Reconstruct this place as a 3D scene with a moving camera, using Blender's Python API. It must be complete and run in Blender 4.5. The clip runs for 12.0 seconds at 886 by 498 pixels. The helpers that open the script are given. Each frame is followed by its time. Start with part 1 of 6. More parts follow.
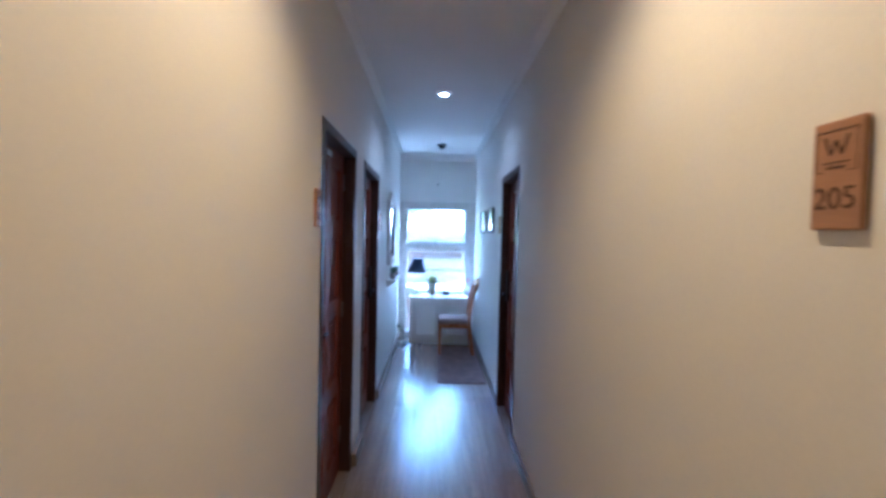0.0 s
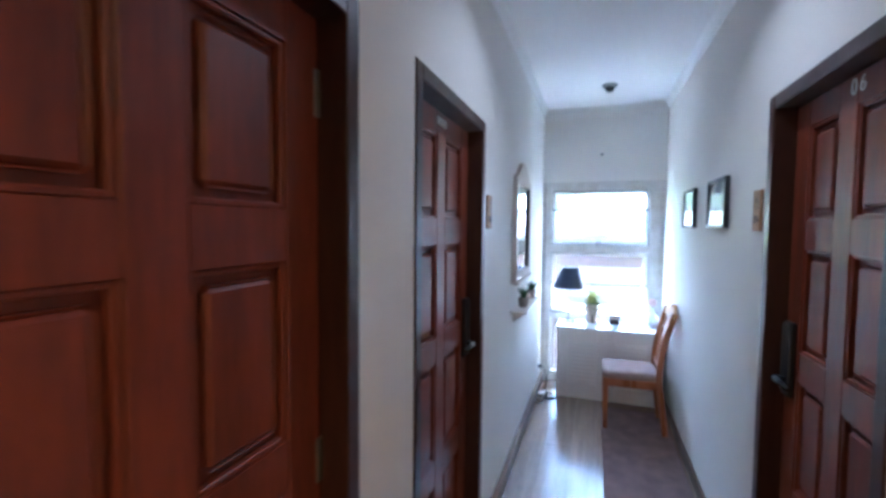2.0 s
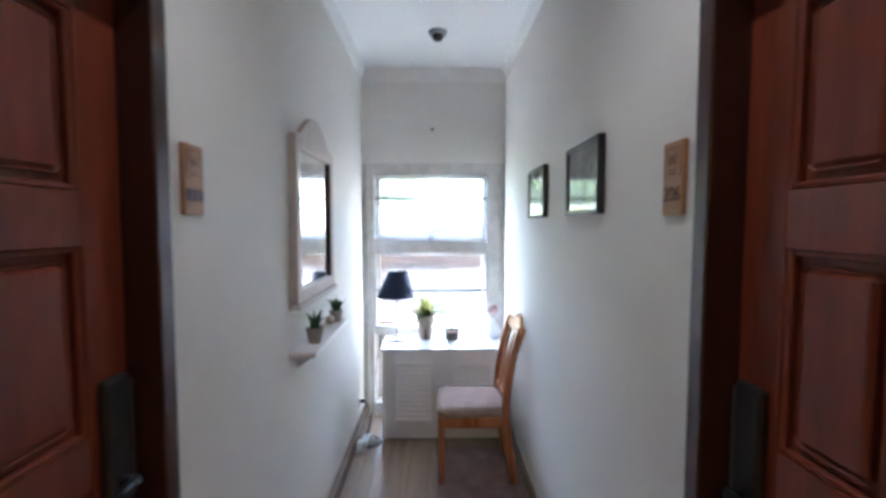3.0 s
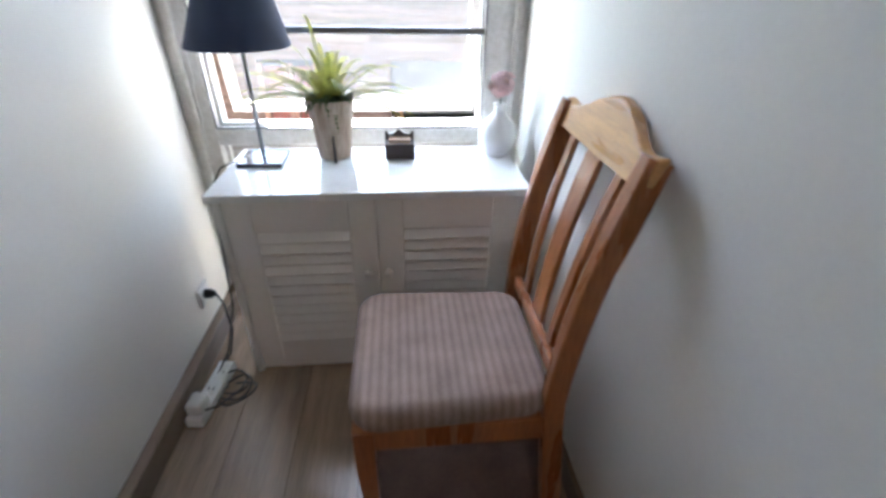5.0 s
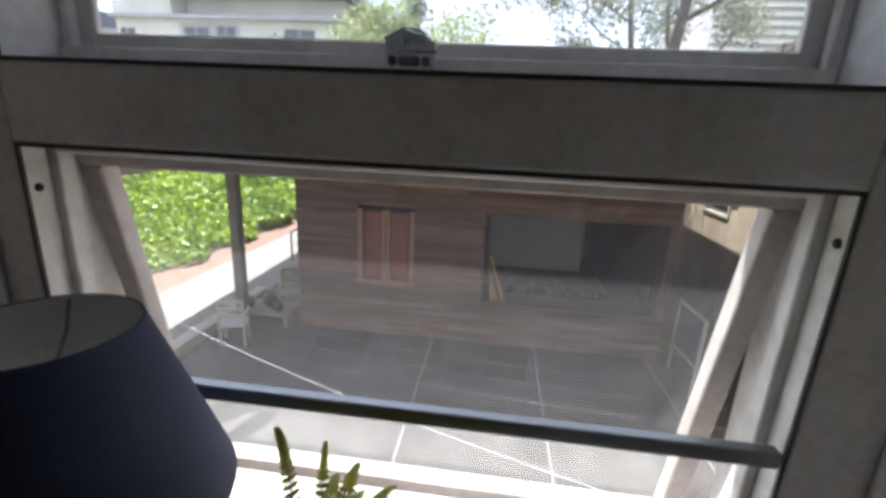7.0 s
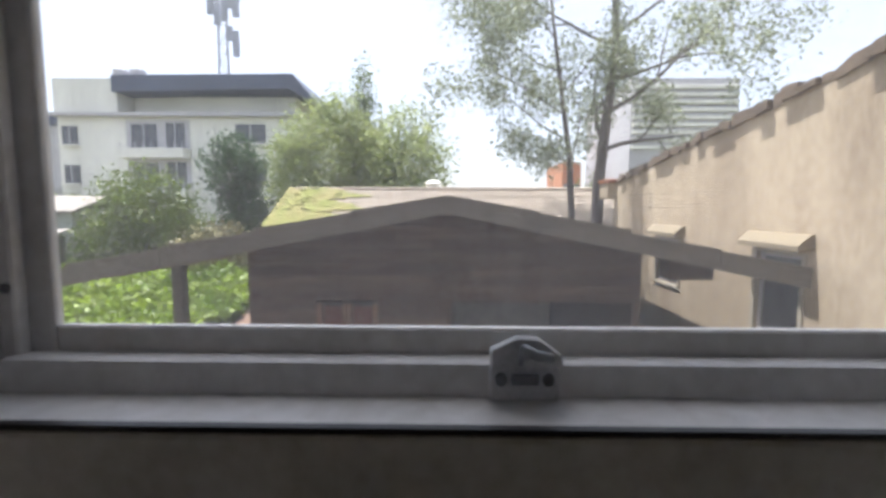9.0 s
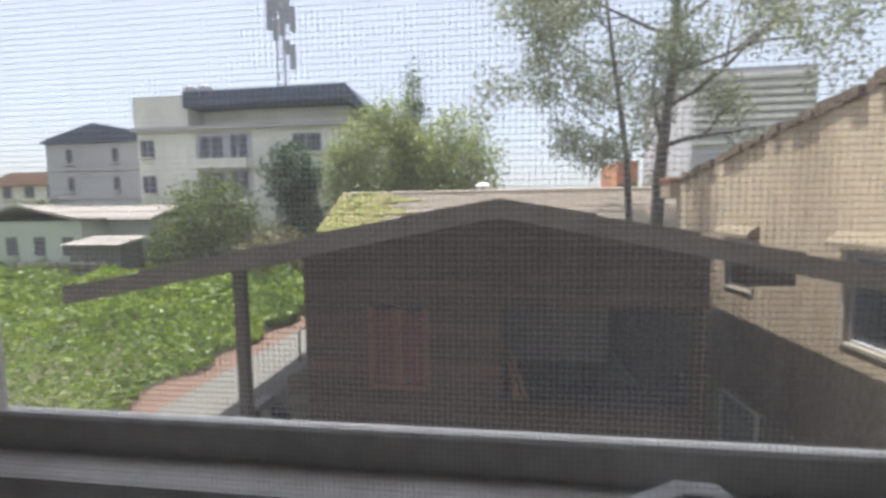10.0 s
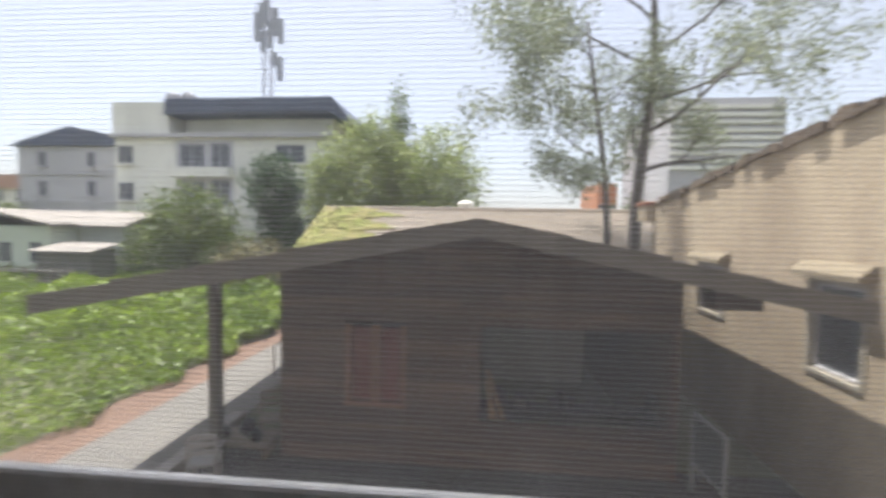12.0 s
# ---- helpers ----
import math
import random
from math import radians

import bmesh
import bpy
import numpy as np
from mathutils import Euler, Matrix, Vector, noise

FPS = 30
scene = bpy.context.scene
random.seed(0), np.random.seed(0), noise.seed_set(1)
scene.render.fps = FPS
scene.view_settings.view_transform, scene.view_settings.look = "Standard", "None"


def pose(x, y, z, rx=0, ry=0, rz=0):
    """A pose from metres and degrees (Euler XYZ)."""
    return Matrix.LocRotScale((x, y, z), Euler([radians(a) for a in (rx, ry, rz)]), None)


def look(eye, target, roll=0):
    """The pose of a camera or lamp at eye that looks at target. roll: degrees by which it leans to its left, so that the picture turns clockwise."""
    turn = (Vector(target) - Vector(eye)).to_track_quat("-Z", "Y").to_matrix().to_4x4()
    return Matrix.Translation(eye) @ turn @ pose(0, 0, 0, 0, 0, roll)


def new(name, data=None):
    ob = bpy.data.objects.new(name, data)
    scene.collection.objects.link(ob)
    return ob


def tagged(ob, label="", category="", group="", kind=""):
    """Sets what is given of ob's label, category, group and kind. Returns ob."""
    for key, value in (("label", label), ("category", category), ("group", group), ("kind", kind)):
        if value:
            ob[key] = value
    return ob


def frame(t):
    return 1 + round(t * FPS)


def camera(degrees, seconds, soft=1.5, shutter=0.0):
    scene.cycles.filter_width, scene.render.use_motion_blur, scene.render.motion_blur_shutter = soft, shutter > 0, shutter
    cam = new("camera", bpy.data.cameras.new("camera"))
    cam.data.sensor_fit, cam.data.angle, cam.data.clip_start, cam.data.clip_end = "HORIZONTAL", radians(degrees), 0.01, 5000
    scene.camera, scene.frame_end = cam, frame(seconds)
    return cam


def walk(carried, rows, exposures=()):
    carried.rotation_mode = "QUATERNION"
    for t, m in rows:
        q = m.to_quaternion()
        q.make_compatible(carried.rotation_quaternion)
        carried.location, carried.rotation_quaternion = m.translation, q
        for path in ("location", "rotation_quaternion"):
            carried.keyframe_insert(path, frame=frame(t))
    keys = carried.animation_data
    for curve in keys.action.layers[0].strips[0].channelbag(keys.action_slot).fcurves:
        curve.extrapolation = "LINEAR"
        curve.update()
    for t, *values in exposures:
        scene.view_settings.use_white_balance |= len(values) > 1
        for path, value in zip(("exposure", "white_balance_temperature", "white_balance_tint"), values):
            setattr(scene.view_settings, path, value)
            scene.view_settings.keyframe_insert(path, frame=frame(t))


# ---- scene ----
cam = camera(90.5, 12.0, soft=3.3, shutter=0.3)
PATH = [
    (0, (0.512, -6.542, 1.54), (0.554, -4.544, 1.475), 1.4),
    (0.5, (0.5, -6.027, 1.569), (0.596, -4.03, 1.506), 1.6),
    (1, (0.52, -5.546, 1.568), (0.593, -3.549, 1.501), 1.7),
    (1.5, (0.461, -5.062, 1.55), (0.053, -3.105, 1.476), 0.8),
    (2, (0.504, -4.57, 1.57), (-0.148, -2.682, 1.467), 0.5),
    (2.5, (0.548, -4.023, 1.567), (0.372, -2.034, 1.457), 1.0),
    (2.7, (0.559, -3.812, 1.561), (0.562, -1.815, 1.451), 0.8),
    (4.3, (0.682, -2.118, 1.297), (0.748, -0.194, 0.756), -0.7),
    (4.5, (0.685, -1.942, 1.240), (0.789, -0.083, 0.508), -0.2),
    (5, (0.706, -1.530, 1.150), (0.880, 0.167, 0.107), 1.1),
    (5.5, (0.700, -1.147, 1.187), (0.935, 0.517, 0.103), 5.7),
    (6, (0.700, -0.832, 1.226), (0.801, 1.033, 0.509), 3.5),
    (6.5, (0.656, -0.582, 1.353), (0.552, 1.315, 0.728), 3.1),
    (7, (0.644, -0.453, 1.356), (0.430, 1.462, 0.822), 2.8),
    (7.5, (0.511, -0.429, 1.469), (0.336, 1.518, 1.049), 2.6),
    (7.7, (0.474, -0.436, 1.521), (0.328, 1.519, 1.149), 2.3),
    (9.3, (0.480, -0.215, 1.562), (0.457, 1.777, 1.383), 0.1),
    (9.5, (0.476, -0.170, 1.566), (0.412, 1.821, 1.386), -0.2),
    (10, (0.454, -0.138, 1.579), (0.200, 1.838, 1.406), -0.7),
    (10.5, (0.450, -0.128, 1.598), (-0.207, 1.755, 1.446), -1.7),
    (11, (0.439, -0.130, 1.610), (-0.570, 1.593, 1.488), -2.0),
    (11.2, (0.436, -0.132, 1.610), (-0.629, 1.557, 1.497), -2.0),
    (11.5, (0.437, -0.133, 1.607), (-0.482, 1.640, 1.502), -1.3),
    (12, (0.491, -0.160, 1.619), (0.318, 1.830, 1.517), 1.0),
]
EXPOSURES = [
    (0.0, 5.5, 3690, 9), (0.5, 5.3, 3820, 12), (1.0, 5.3, 3900, 16), (1.5, 5.25, 4000, 12), (2.0, 5.85, 4250, 10), (2.7, 5.75, 4800, 10), (4.3, 4.8, 5050, 10),
    (5.0, 5.0, 5350, 11), (5.6, 4.2, 5550, 12), (6.3, 2.95, 5750, 16), (7.0, 2.2, 5900, 16), (7.7, 2.0, 6050, 16), (9.3, 1.76, 6100, 17),
    (10.0, 1.36, 6200, 16), (10.5, 1.32, 6250, 16), (11.0, 1.45, 6300, 16), (11.3, 1.63, 6300, 16), (11.6, 1.65, 6300, 16), (12.0, 1.5, 6300, 16),
]
walk(cam, [(t, look(eye, target, roll)) for t, eye, target, roll in PATH], EXPOSURES)

# ---- light ----
world = bpy.data.worlds.new("sky")
scene.world = world
world.use_nodes = True
SUN_DIR = Vector((-0.25, 0.17, 1.0)).normalized()
sky = world.node_tree.nodes.new("ShaderNodeTexSky")
sky.sky_type = "NISHITA"
sky.sun_disc = False
sky.sun_elevation = math.asin(SUN_DIR.z)
sky.sun_rotation = math.atan2(SUN_DIR.x, SUN_DIR.y)
sky.air_density, sky.dust_density, sky.ozone_density = 1.0, 3.0, 1.0
backing = world.node_tree.nodes["Background"]
backing.inputs["Strength"].default_value = 0.15
# thin white haze over the whole sky
haze = world.node_tree.nodes.new("ShaderNodeMix")
haze.data_type = "RGBA"
haze.inputs["Factor"].default_value = 0.68
haze.inputs[7].default_value = (2.75, 2.7, 2.7, 1)
world.node_tree.links.new(sky.outputs[0], haze.inputs[6])
world.node_tree.links.new(haze.outputs[2], backing.inputs["Color"])
sun = new("sun", bpy.data.lights.new("sun", "SUN"))
sun.data.energy, sun.data.angle, sun.data.color = 4.2, radians(0.6), (1.0, 0.95, 0.86)
sun.rotation_mode = "QUATERNION"
sun.rotation_quaternion = SUN_DIR.to_track_quat("Z", "Y")

# plan of the corridor, metres
W, TOP, BACK = 1.12, 2.73, -9.2
WARM = (1.0, 0.495, 0.125)


def ceiling_lamp(x, y, power, colour=WARM):
    ob = new("downlight_lamp", bpy.data.lights.new("downlight_lamp", "SPOT"))
    ob.data.energy, ob.data.color, ob.data.shadow_soft_size = power, colour, 0.045
    ob.data.spot_size, ob.data.spot_blend = radians(140), 0.7
    ob.matrix_world = pose(x, y, TOP - 0.02)


for lamp_y, lamp_power in ((-2.81, 0.5), (-5.62, 2.3), (-8.4, 1.7)):
    ceiling_lamp(0.57, lamp_y, lamp_power, (1.0, 0.85, 0.7) if lamp_y > -3 else WARM)


# ---- helpers for things ----
def thing(name, at, label, category, group=""):
    ob = new(name)
    ob.empty_display_size = 0.05
    ob.matrix_basis = Matrix.Translation(at)
    return tagged(ob, label, category, group)


def mesh_from(bm, name, smooth=False):
    bmesh.ops.recalc_face_normals(bm, faces=bm.faces)
    me = bpy.data.meshes.new(name)
    bm.to_mesh(me)
    bm.free()
    if smooth:
        me.polygons.foreach_set("use_smooth", [True] * len(me.polygons))
    return me


def hang(ob, parent):
    base = parent
    m = Matrix.Identity(4)
    chain = []
    while base is not None:
        chain.append(base)
        base = base.parent
    for o in reversed(chain):
        m = m @ o.matrix_parent_inverse @ o.matrix_basis
    ob.parent = parent
    ob.matrix_parent_inverse = m.inverted()
    return ob


def part(name, bm, material, parent, label="", smooth=False, kind=""):
    ob = new(name, mesh_from(bm, name, smooth))
    ob.data.materials.append(material)
    if parent is not None:
        hang(ob, parent)
    return tagged(ob, label, "", "", kind)


def piece(name, me, at, parent, m=None):
    ob = new(name, me)
    ob.matrix_basis = m if m is not None else Matrix.Translation(at)
    return hang(ob, parent)


def whole(name, bm, material, label, category, group="", kind="", smooth=False):
    ob = new(name, mesh_from(bm, name, smooth))
    ob.data.materials.append(material)
    return tagged(ob, label, category, group, kind)


def structure(name, bm, material, label, category="", smooth=False):
    return whole(name, bm, material, label, category or name.split("_")[0], "", "structure", smooth)


def box(bm, x0, x1, y0, y1, z0, z1, bevel=0.0, seg=1):
    m = Matrix.Translation(((x0 + x1) / 2, (y0 + y1) / 2, (z0 + z1) / 2)) @ Matrix.Diagonal((abs(x1 - x0), abs(y1 - y0), abs(z1 - z0), 1))
    r = bmesh.ops.create_cube(bm, size=1, matrix=m)
    if bevel:
        edges = list({e for v in r["verts"] for e in v.link_edges})
        bmesh.ops.bevel(bm, geom=edges, offset=bevel, segments=seg, profile=0.5, affect="EDGES")
    return bm


def cube(*a, **k):
    return box(bmesh.new(), *a, **k)


def tube(bm, points, radii, seg=10, caps=True):
    """A round bar along points."""
    points = [Vector(p) for p in points]
    if isinstance(radii, (int, float)):
        radii = [radii] * len(points)
    rings = []
    for i, p in enumerate(points):
        d = (points[min(i + 1, len(points) - 1)] - points[max(i - 1, 0)]).normalized()
        a = d.orthogonal().normalized() if i == 0 else (a - d * a.dot(d)).normalized()
        b = d.cross(a)
        rings.append([bm.verts.new(p + (a * math.cos(u) + b * math.sin(u)) * radii[i]) for u in (2 * math.pi * k / seg for k in range(seg))])
    for r, s in zip(rings, rings[1:]):
        for k in range(seg):
            bm.faces.new((r[k], r[(k + 1) % seg], s[(k + 1) % seg], s[k]))
    if caps:
        bm.faces.new(rings[0][::-1])
        bm.faces.new(rings[-1])
    return bm


def lathe(bm, profile, at=(0, 0, 0), seg=32):
    """A turned shape: profile of (radius, height)."""
    x, y, z = at
    rings = [[bm.verts.new((x + r * math.cos(u), y + r * math.sin(u), z + h)) for u in (2 * math.pi * k / seg for k in range(seg))] for r, h in profile]
    for r, s in zip(rings, rings[1:]):
        for k in range(seg):
            bm.faces.new((r[k], r[(k + 1) % seg], s[(k + 1) % seg], s[k]))
    bm.faces.new(rings[0][::-1])
    bm.faces.new(rings[-1])
    return bm


def prism(bm, outline, axis, a, b):
    """An outline of 2D points drawn out along an axis from a to b."""
    def at(u, v, w):
        return {"x": (w, u, v), "y": (u, w, v), "z": (u, v, w)}[axis]
    p = [bm.verts.new(at(u, v, a)) for u, v in outline]
    q = [bm.verts.new(at(u, v, b)) for u, v in outline]
    n = len(p)
    bm.faces.new(p)
    bm.faces.new(q[::-1])
    for i in range(n):
        bm.faces.new((p[i], q[i], q[(i + 1) % n], p[(i + 1) % n]))
    return bm


def quads(name, corners, material):
    """One mesh of many loose quads, corners of shape (n, 4, 3)."""
    n = len(corners)
    me = bpy.data.meshes.new(name)
    me.from_pydata(corners.reshape(-1, 3).tolist(), [], np.arange(n * 4).reshape(-1, 4).tolist())
    me.materials.append(material)
    return me


def leaf_quads(centres, size, rng, droop=0.3, ratio=0.5):
    """Leaves of uneven size and turn round the centres."""
    n = len(centres)
    d = rng.normal(size=(n, 3))
    d[:, 2] = d[:, 2] * 0.6 - droop
    d /= np.linalg.norm(d, axis=1)[:, None]
    s = np.cross(d, rng.normal(size=(n, 3)))
    s /= np.linalg.norm(s, axis=1)[:, None]
    k = (size * rng.uniform(0.6, 1.3, n))[:, None]
    d, s = d * k, s * k * ratio
    return np.stack([centres - d * 0.5, centres + s * 0.5, centres + d * 0.5, centres - s * 0.5], axis=1)


# ---- materials ----
def surface(name, base, rough=0.5, metal=0.0, var=0.12, scale=3.0, fine=60.0, bump=0.05, stretch=(1, 1, 1), rnd=0.0, other=None, spec=0.5, island=0.0, coat=0.0):
    """A painted, wooden, stone or leafy surface: large stains, fine grain, slight relief."""
    m = bpy.data.materials.new(name)
    m.use_nodes = True
    nt = m.node_tree
    n, l = nt.nodes, nt.links
    p = n["Principled BSDF"]
    co = n.new("ShaderNodeTexCoord")
    mp = n.new("ShaderNodeMapping")
    mp.inputs["Scale"].default_value = stretch
    l.new(co.outputs["Object"], mp.inputs["Vector"])
    big, small = n.new("ShaderNodeTexNoise"), n.new("ShaderNodeTexNoise")
    for node, s, detail in ((big, scale, 4.0), (small, fine, 3.0)):
        node.inputs["Scale"].default_value = s
        node.inputs["Detail"].default_value = detail
        l.new(mp.outputs["Vector"], node.inputs["Vector"])
    blend = n.new("ShaderNodeMix")
    blend.inputs["Factor"].default_value = 0.4
    l.new(big.outputs["Fac"], blend.inputs[2])
    l.new(small.outputs["Fac"], blend.inputs[3])
    ramp = n.new("ShaderNodeValToRGB")
    other = other or tuple(c * (1 - 2 * var) for c in base)
    ramp.color_ramp.elements[0].position, ramp.color_ramp.elements[1].position = 0.36, 0.64
    ramp.color_ramp.elements[0].color = (*other, 1)
    ramp.color_ramp.elements[1].color = (*base, 1)
    l.new(blend.outputs[0], ramp.inputs["Fac"])
    colour = ramp.outputs["Color"]
    if rnd or island:
        hsv = n.new("ShaderNodeHueSaturation")
        rng = n.new("ShaderNodeMapRange")
        k = rnd or island
        rng.inputs["To Min"].default_value, rng.inputs["To Max"].default_value = 1 - k, 1 + k
        if rnd:
            l.new(n.new("ShaderNodeObjectInfo").outputs["Random"], rng.inputs["Value"])
        else:
            l.new(n.new("ShaderNodeNewGeometry").outputs["Random Per Island"], rng.inputs["Value"])
        l.new(rng.outputs["Result"], hsv.inputs["Value"])
        l.new(colour, hsv.inputs["Color"])
        colour = hsv.outputs["Color"]
    l.new(colour, p.inputs["Base Color"])
    p.inputs["Roughness"].default_value, p.inputs["Metallic"].default_value = rough, metal
    p.inputs["Specular IOR Level"].default_value = spec
    p.inputs["Coat Weight"].default_value, p.inputs["Coat Roughness"].default_value = coat, 0.26
    rr = n.new("ShaderNodeMapRange")
    rr.inputs["To Min"].default_value, rr.inputs["To Max"].default_value = max(0.02, rough - 0.08), min(1, rough + 0.1)
    l.new(big.outputs["Fac"], rr.inputs["Value"])
    l.new(rr.outputs["Result"], p.inputs["Roughness"])
    if bump:
        b = n.new("ShaderNodeBump")
        b.inputs["Strength"].default_value, b.inputs["Distance"].default_value = bump, 0.01
        l.new(small.outputs["Fac"], b.inputs["Height"])
        l.new(b.outputs["Normal"], p.inputs["Normal"])
    return m


def glass_material(name, tint=(0.96, 0.98, 0.97), dust_veil=0.0):
    m = bpy.data.materials.new(name)
    m.use_nodes = True
    n, l = m.node_tree.nodes, m.node_tree.links
    n.remove(n["Principled BSDF"])
    clear, gloss, mix = n.new("ShaderNodeBsdfTransparent"), n.new("ShaderNodeBsdfGlossy"), n.new("ShaderNodeMixShader")
    clear.inputs["Color"].default_value = (*tint, 1)
    gloss.inputs["Roughness"].default_value = 0.02
    edge = n.new("ShaderNodeLayerWeight")
    edge.inputs["Blend"].default_value = 0.5
    power, scaled = n.new("ShaderNodeMath"), n.new("ShaderNodeMath")
    power.operation, scaled.operation = "POWER", "MULTIPLY_ADD"
    power.inputs[1].default_value = 4.0
    scaled.inputs[1].default_value, scaled.inputs[2].default_value = 0.6, 0.025
    l.new(edge.outputs["Facing"], power.inputs[0])
    l.new(power.outputs[0], scaled.inputs[0])
    l.new(scaled.outputs[0], mix.inputs[0])
    l.new(clear.outputs[0], mix.inputs[1])
    l.new(gloss.outputs[0], mix.inputs[2])
    last = mix
    # translucent film: pane dust, strengthened to stand in for haze over the view
    if dust_veil:
        film, spots, level, over = n.new("ShaderNodeBsdfTranslucent"), n.new("ShaderNodeTexNoise"), n.new("ShaderNodeMapRange"), n.new("ShaderNodeMixShader")
        film.inputs["Color"].default_value = (0.75, 0.74, 0.72, 1)
        spots.inputs["Scale"].default_value = 9.0
        spots.inputs["Detail"].default_value = 5.0
        level.inputs["To Min"].default_value, level.inputs["To Max"].default_value = dust_veil * 0.5, dust_veil * 1.5
        l.new(spots.outputs["Fac"], level.inputs["Value"])
        l.new(level.outputs["Result"], over.inputs[0])
        l.new(mix.outputs[0], over.inputs[1])
        l.new(film.outputs[0], over.inputs[2])
        last = over
    l.new(last.outputs[0], n["Material Output"].inputs["Surface"])
    return m


def lit_material(name, colour, strength):
    m = bpy.data.materials.new(name)
    m.use_nodes = True
    p = m.node_tree.nodes["Principled BSDF"]
    p.inputs["Emission Color"].default_value = (*colour, 1)
    p.inputs["Emission Strength"].default_value = strength
    return m


WALL = surface("wall_paint", (0.745, 0.72, 0.665), 0.7, var=0.025, scale=1.2, fine=90, bump=0.06)
WINDOW_WALL = surface("window_wall_paint", (0.80, 0.785, 0.75), 0.7, var=0.03, scale=1.5, fine=90, bump=0.06)
CEILING = surface("ceiling_paint", (0.82, 0.81, 0.79), 0.8, var=0.02, scale=1.0, fine=70, bump=0.04)
FLOOR = surface("laminate", (0.31, 0.222, 0.15), 0.2, spec=0.8, var=0.16, scale=3, fine=24, bump=0.006, stretch=(9, 0.6, 1), rnd=0.12, coat=0.5)
BASEBOARD = surface("baseboard_wood", (0.22, 0.16, 0.11), 0.45, var=0.15, scale=4, fine=40, stretch=(1, 0.2, 1))
MAHOGANY = surface("varnished_mahogany", (0.20, 0.040, 0.014), 0.42, var=0.25, scale=2.5, fine=22, bump=0.05, stretch=(6, 6, 0.5), coat=0.06)
MAHOGANY_DARK = surface("dark_door_frame", (0.05, 0.018, 0.012), 0.35, var=0.22, scale=3, fine=25, bump=0.05, stretch=(5, 5, 0.5))
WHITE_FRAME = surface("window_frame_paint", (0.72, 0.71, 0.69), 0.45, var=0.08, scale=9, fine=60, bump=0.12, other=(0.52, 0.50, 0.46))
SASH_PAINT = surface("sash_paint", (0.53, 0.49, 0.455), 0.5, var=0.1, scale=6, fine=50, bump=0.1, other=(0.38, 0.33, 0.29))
WHITE_GLOSS = surface("white_gloss", (0.82, 0.82, 0.82), 0.09, var=0.02, scale=4, fine=50, bump=0.0)
WHITE_SATIN = surface("white_satin", (0.80, 0.77, 0.735), 0.38, var=0.03, scale=4, fine=60, bump=0.02)
GLASS = glass_material("picture_glass")
# upper pane carries more of the painted haze than the lower two
DUSTY_HAZE = glass_material("dusty_hazed_glass", dust_veil=0.055)
FAINT_HAZE = glass_material("faintly_hazed_glass", dust_veil=0.022)
MIRROR = surface("mirror_silver", (0.9, 0.91, 0.91), 0.02, 1.0, var=0.0, bump=0.0)
BLACK_METAL = surface("black_metal", (0.02, 0.02, 0.022), 0.35, 0.6, var=0.1)
GREY_METAL = surface("grey_metal", (0.25, 0.26, 0.27), 0.35, 0.8, var=0.1)
CHAIR_WOOD = surface("chair_wood", (0.41, 0.15, 0.048), 0.28, var=0.2, scale=5, fine=40, bump=0.04, stretch=(4, 4, 0.5))
CHAIR_PALE = surface("chair_pale_wood", (0.62, 0.33, 0.11), 0.27, var=0.18, scale=4, fine=30, bump=0.04, stretch=(5, 0.6, 5))
PLAQUE = surface("plaque_wood", (0.37, 0.195, 0.085), 0.5, var=0.08, scale=8, fine=60, stretch=(1, 0.3, 4))
INK = surface("burnt_ink", (0.06, 0.022, 0.012), 0.6, var=0.1)
SHADE = surface("shade_cloth", (0.032, 0.045, 0.095), 0.8, var=0.08, scale=20, fine=400, bump=0.1)
PAPER = surface("shade_lining", (0.7, 0.7, 0.68), 0.8, var=0.03)
PLASTIC = surface("white_plastic", (0.75, 0.75, 0.74), 0.35, var=0.03)
BLACK_PLASTIC = surface("black_plastic", (0.02, 0.02, 0.02), 0.4, var=0.1)
PLANK = surface("weathered_plank", (0.175, 0.115, 0.088), 0.85, var=0.33, scale=1.6, fine=16, bump=0.3, stretch=(0.5, 6, 9), rnd=0.32)
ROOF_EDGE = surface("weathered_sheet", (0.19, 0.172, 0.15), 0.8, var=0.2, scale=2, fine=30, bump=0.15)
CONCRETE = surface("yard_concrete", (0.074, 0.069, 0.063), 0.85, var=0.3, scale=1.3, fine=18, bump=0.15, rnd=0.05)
PLASTER = surface("stained_plaster", (0.47, 0.385, 0.275), 0.9, var=0.17, scale=0.9, fine=14, bump=0.45, stretch=(1, 1, 0.32), other=(0.25, 0.19, 0.13))
MORTAR = surface("pale_mortar", (0.24, 0.235, 0.22), 0.9, var=0.15, scale=3, fine=40)
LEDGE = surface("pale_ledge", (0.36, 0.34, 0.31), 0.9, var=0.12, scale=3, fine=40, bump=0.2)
SHUTTER = surface("red_brown_shutter", (0.19, 0.06, 0.045), 0.7, var=0.18, scale=3, fine=30)
# near-black base stands in for the shade inside the timber house
ROOM_SHADE = surface("room_shade", (0.035, 0.035, 0.038), 0.9, var=0.2)
GATE_PAINT = surface("pale_gate_paint", (0.30, 0.31, 0.31), 0.6, var=0.15, scale=6, fine=40)
GREY_SHEET = surface("grey_sheet", (0.075, 0.08, 0.085), 0.7, var=0.12, scale=1.2, fine=20)
GRASS_GROUND = surface("grass_ground", (0.125, 0.125, 0.07), 0.95, var=0.25, scale=0.25, fine=6, bump=0.5, other=(0.075, 0.085, 0.035))
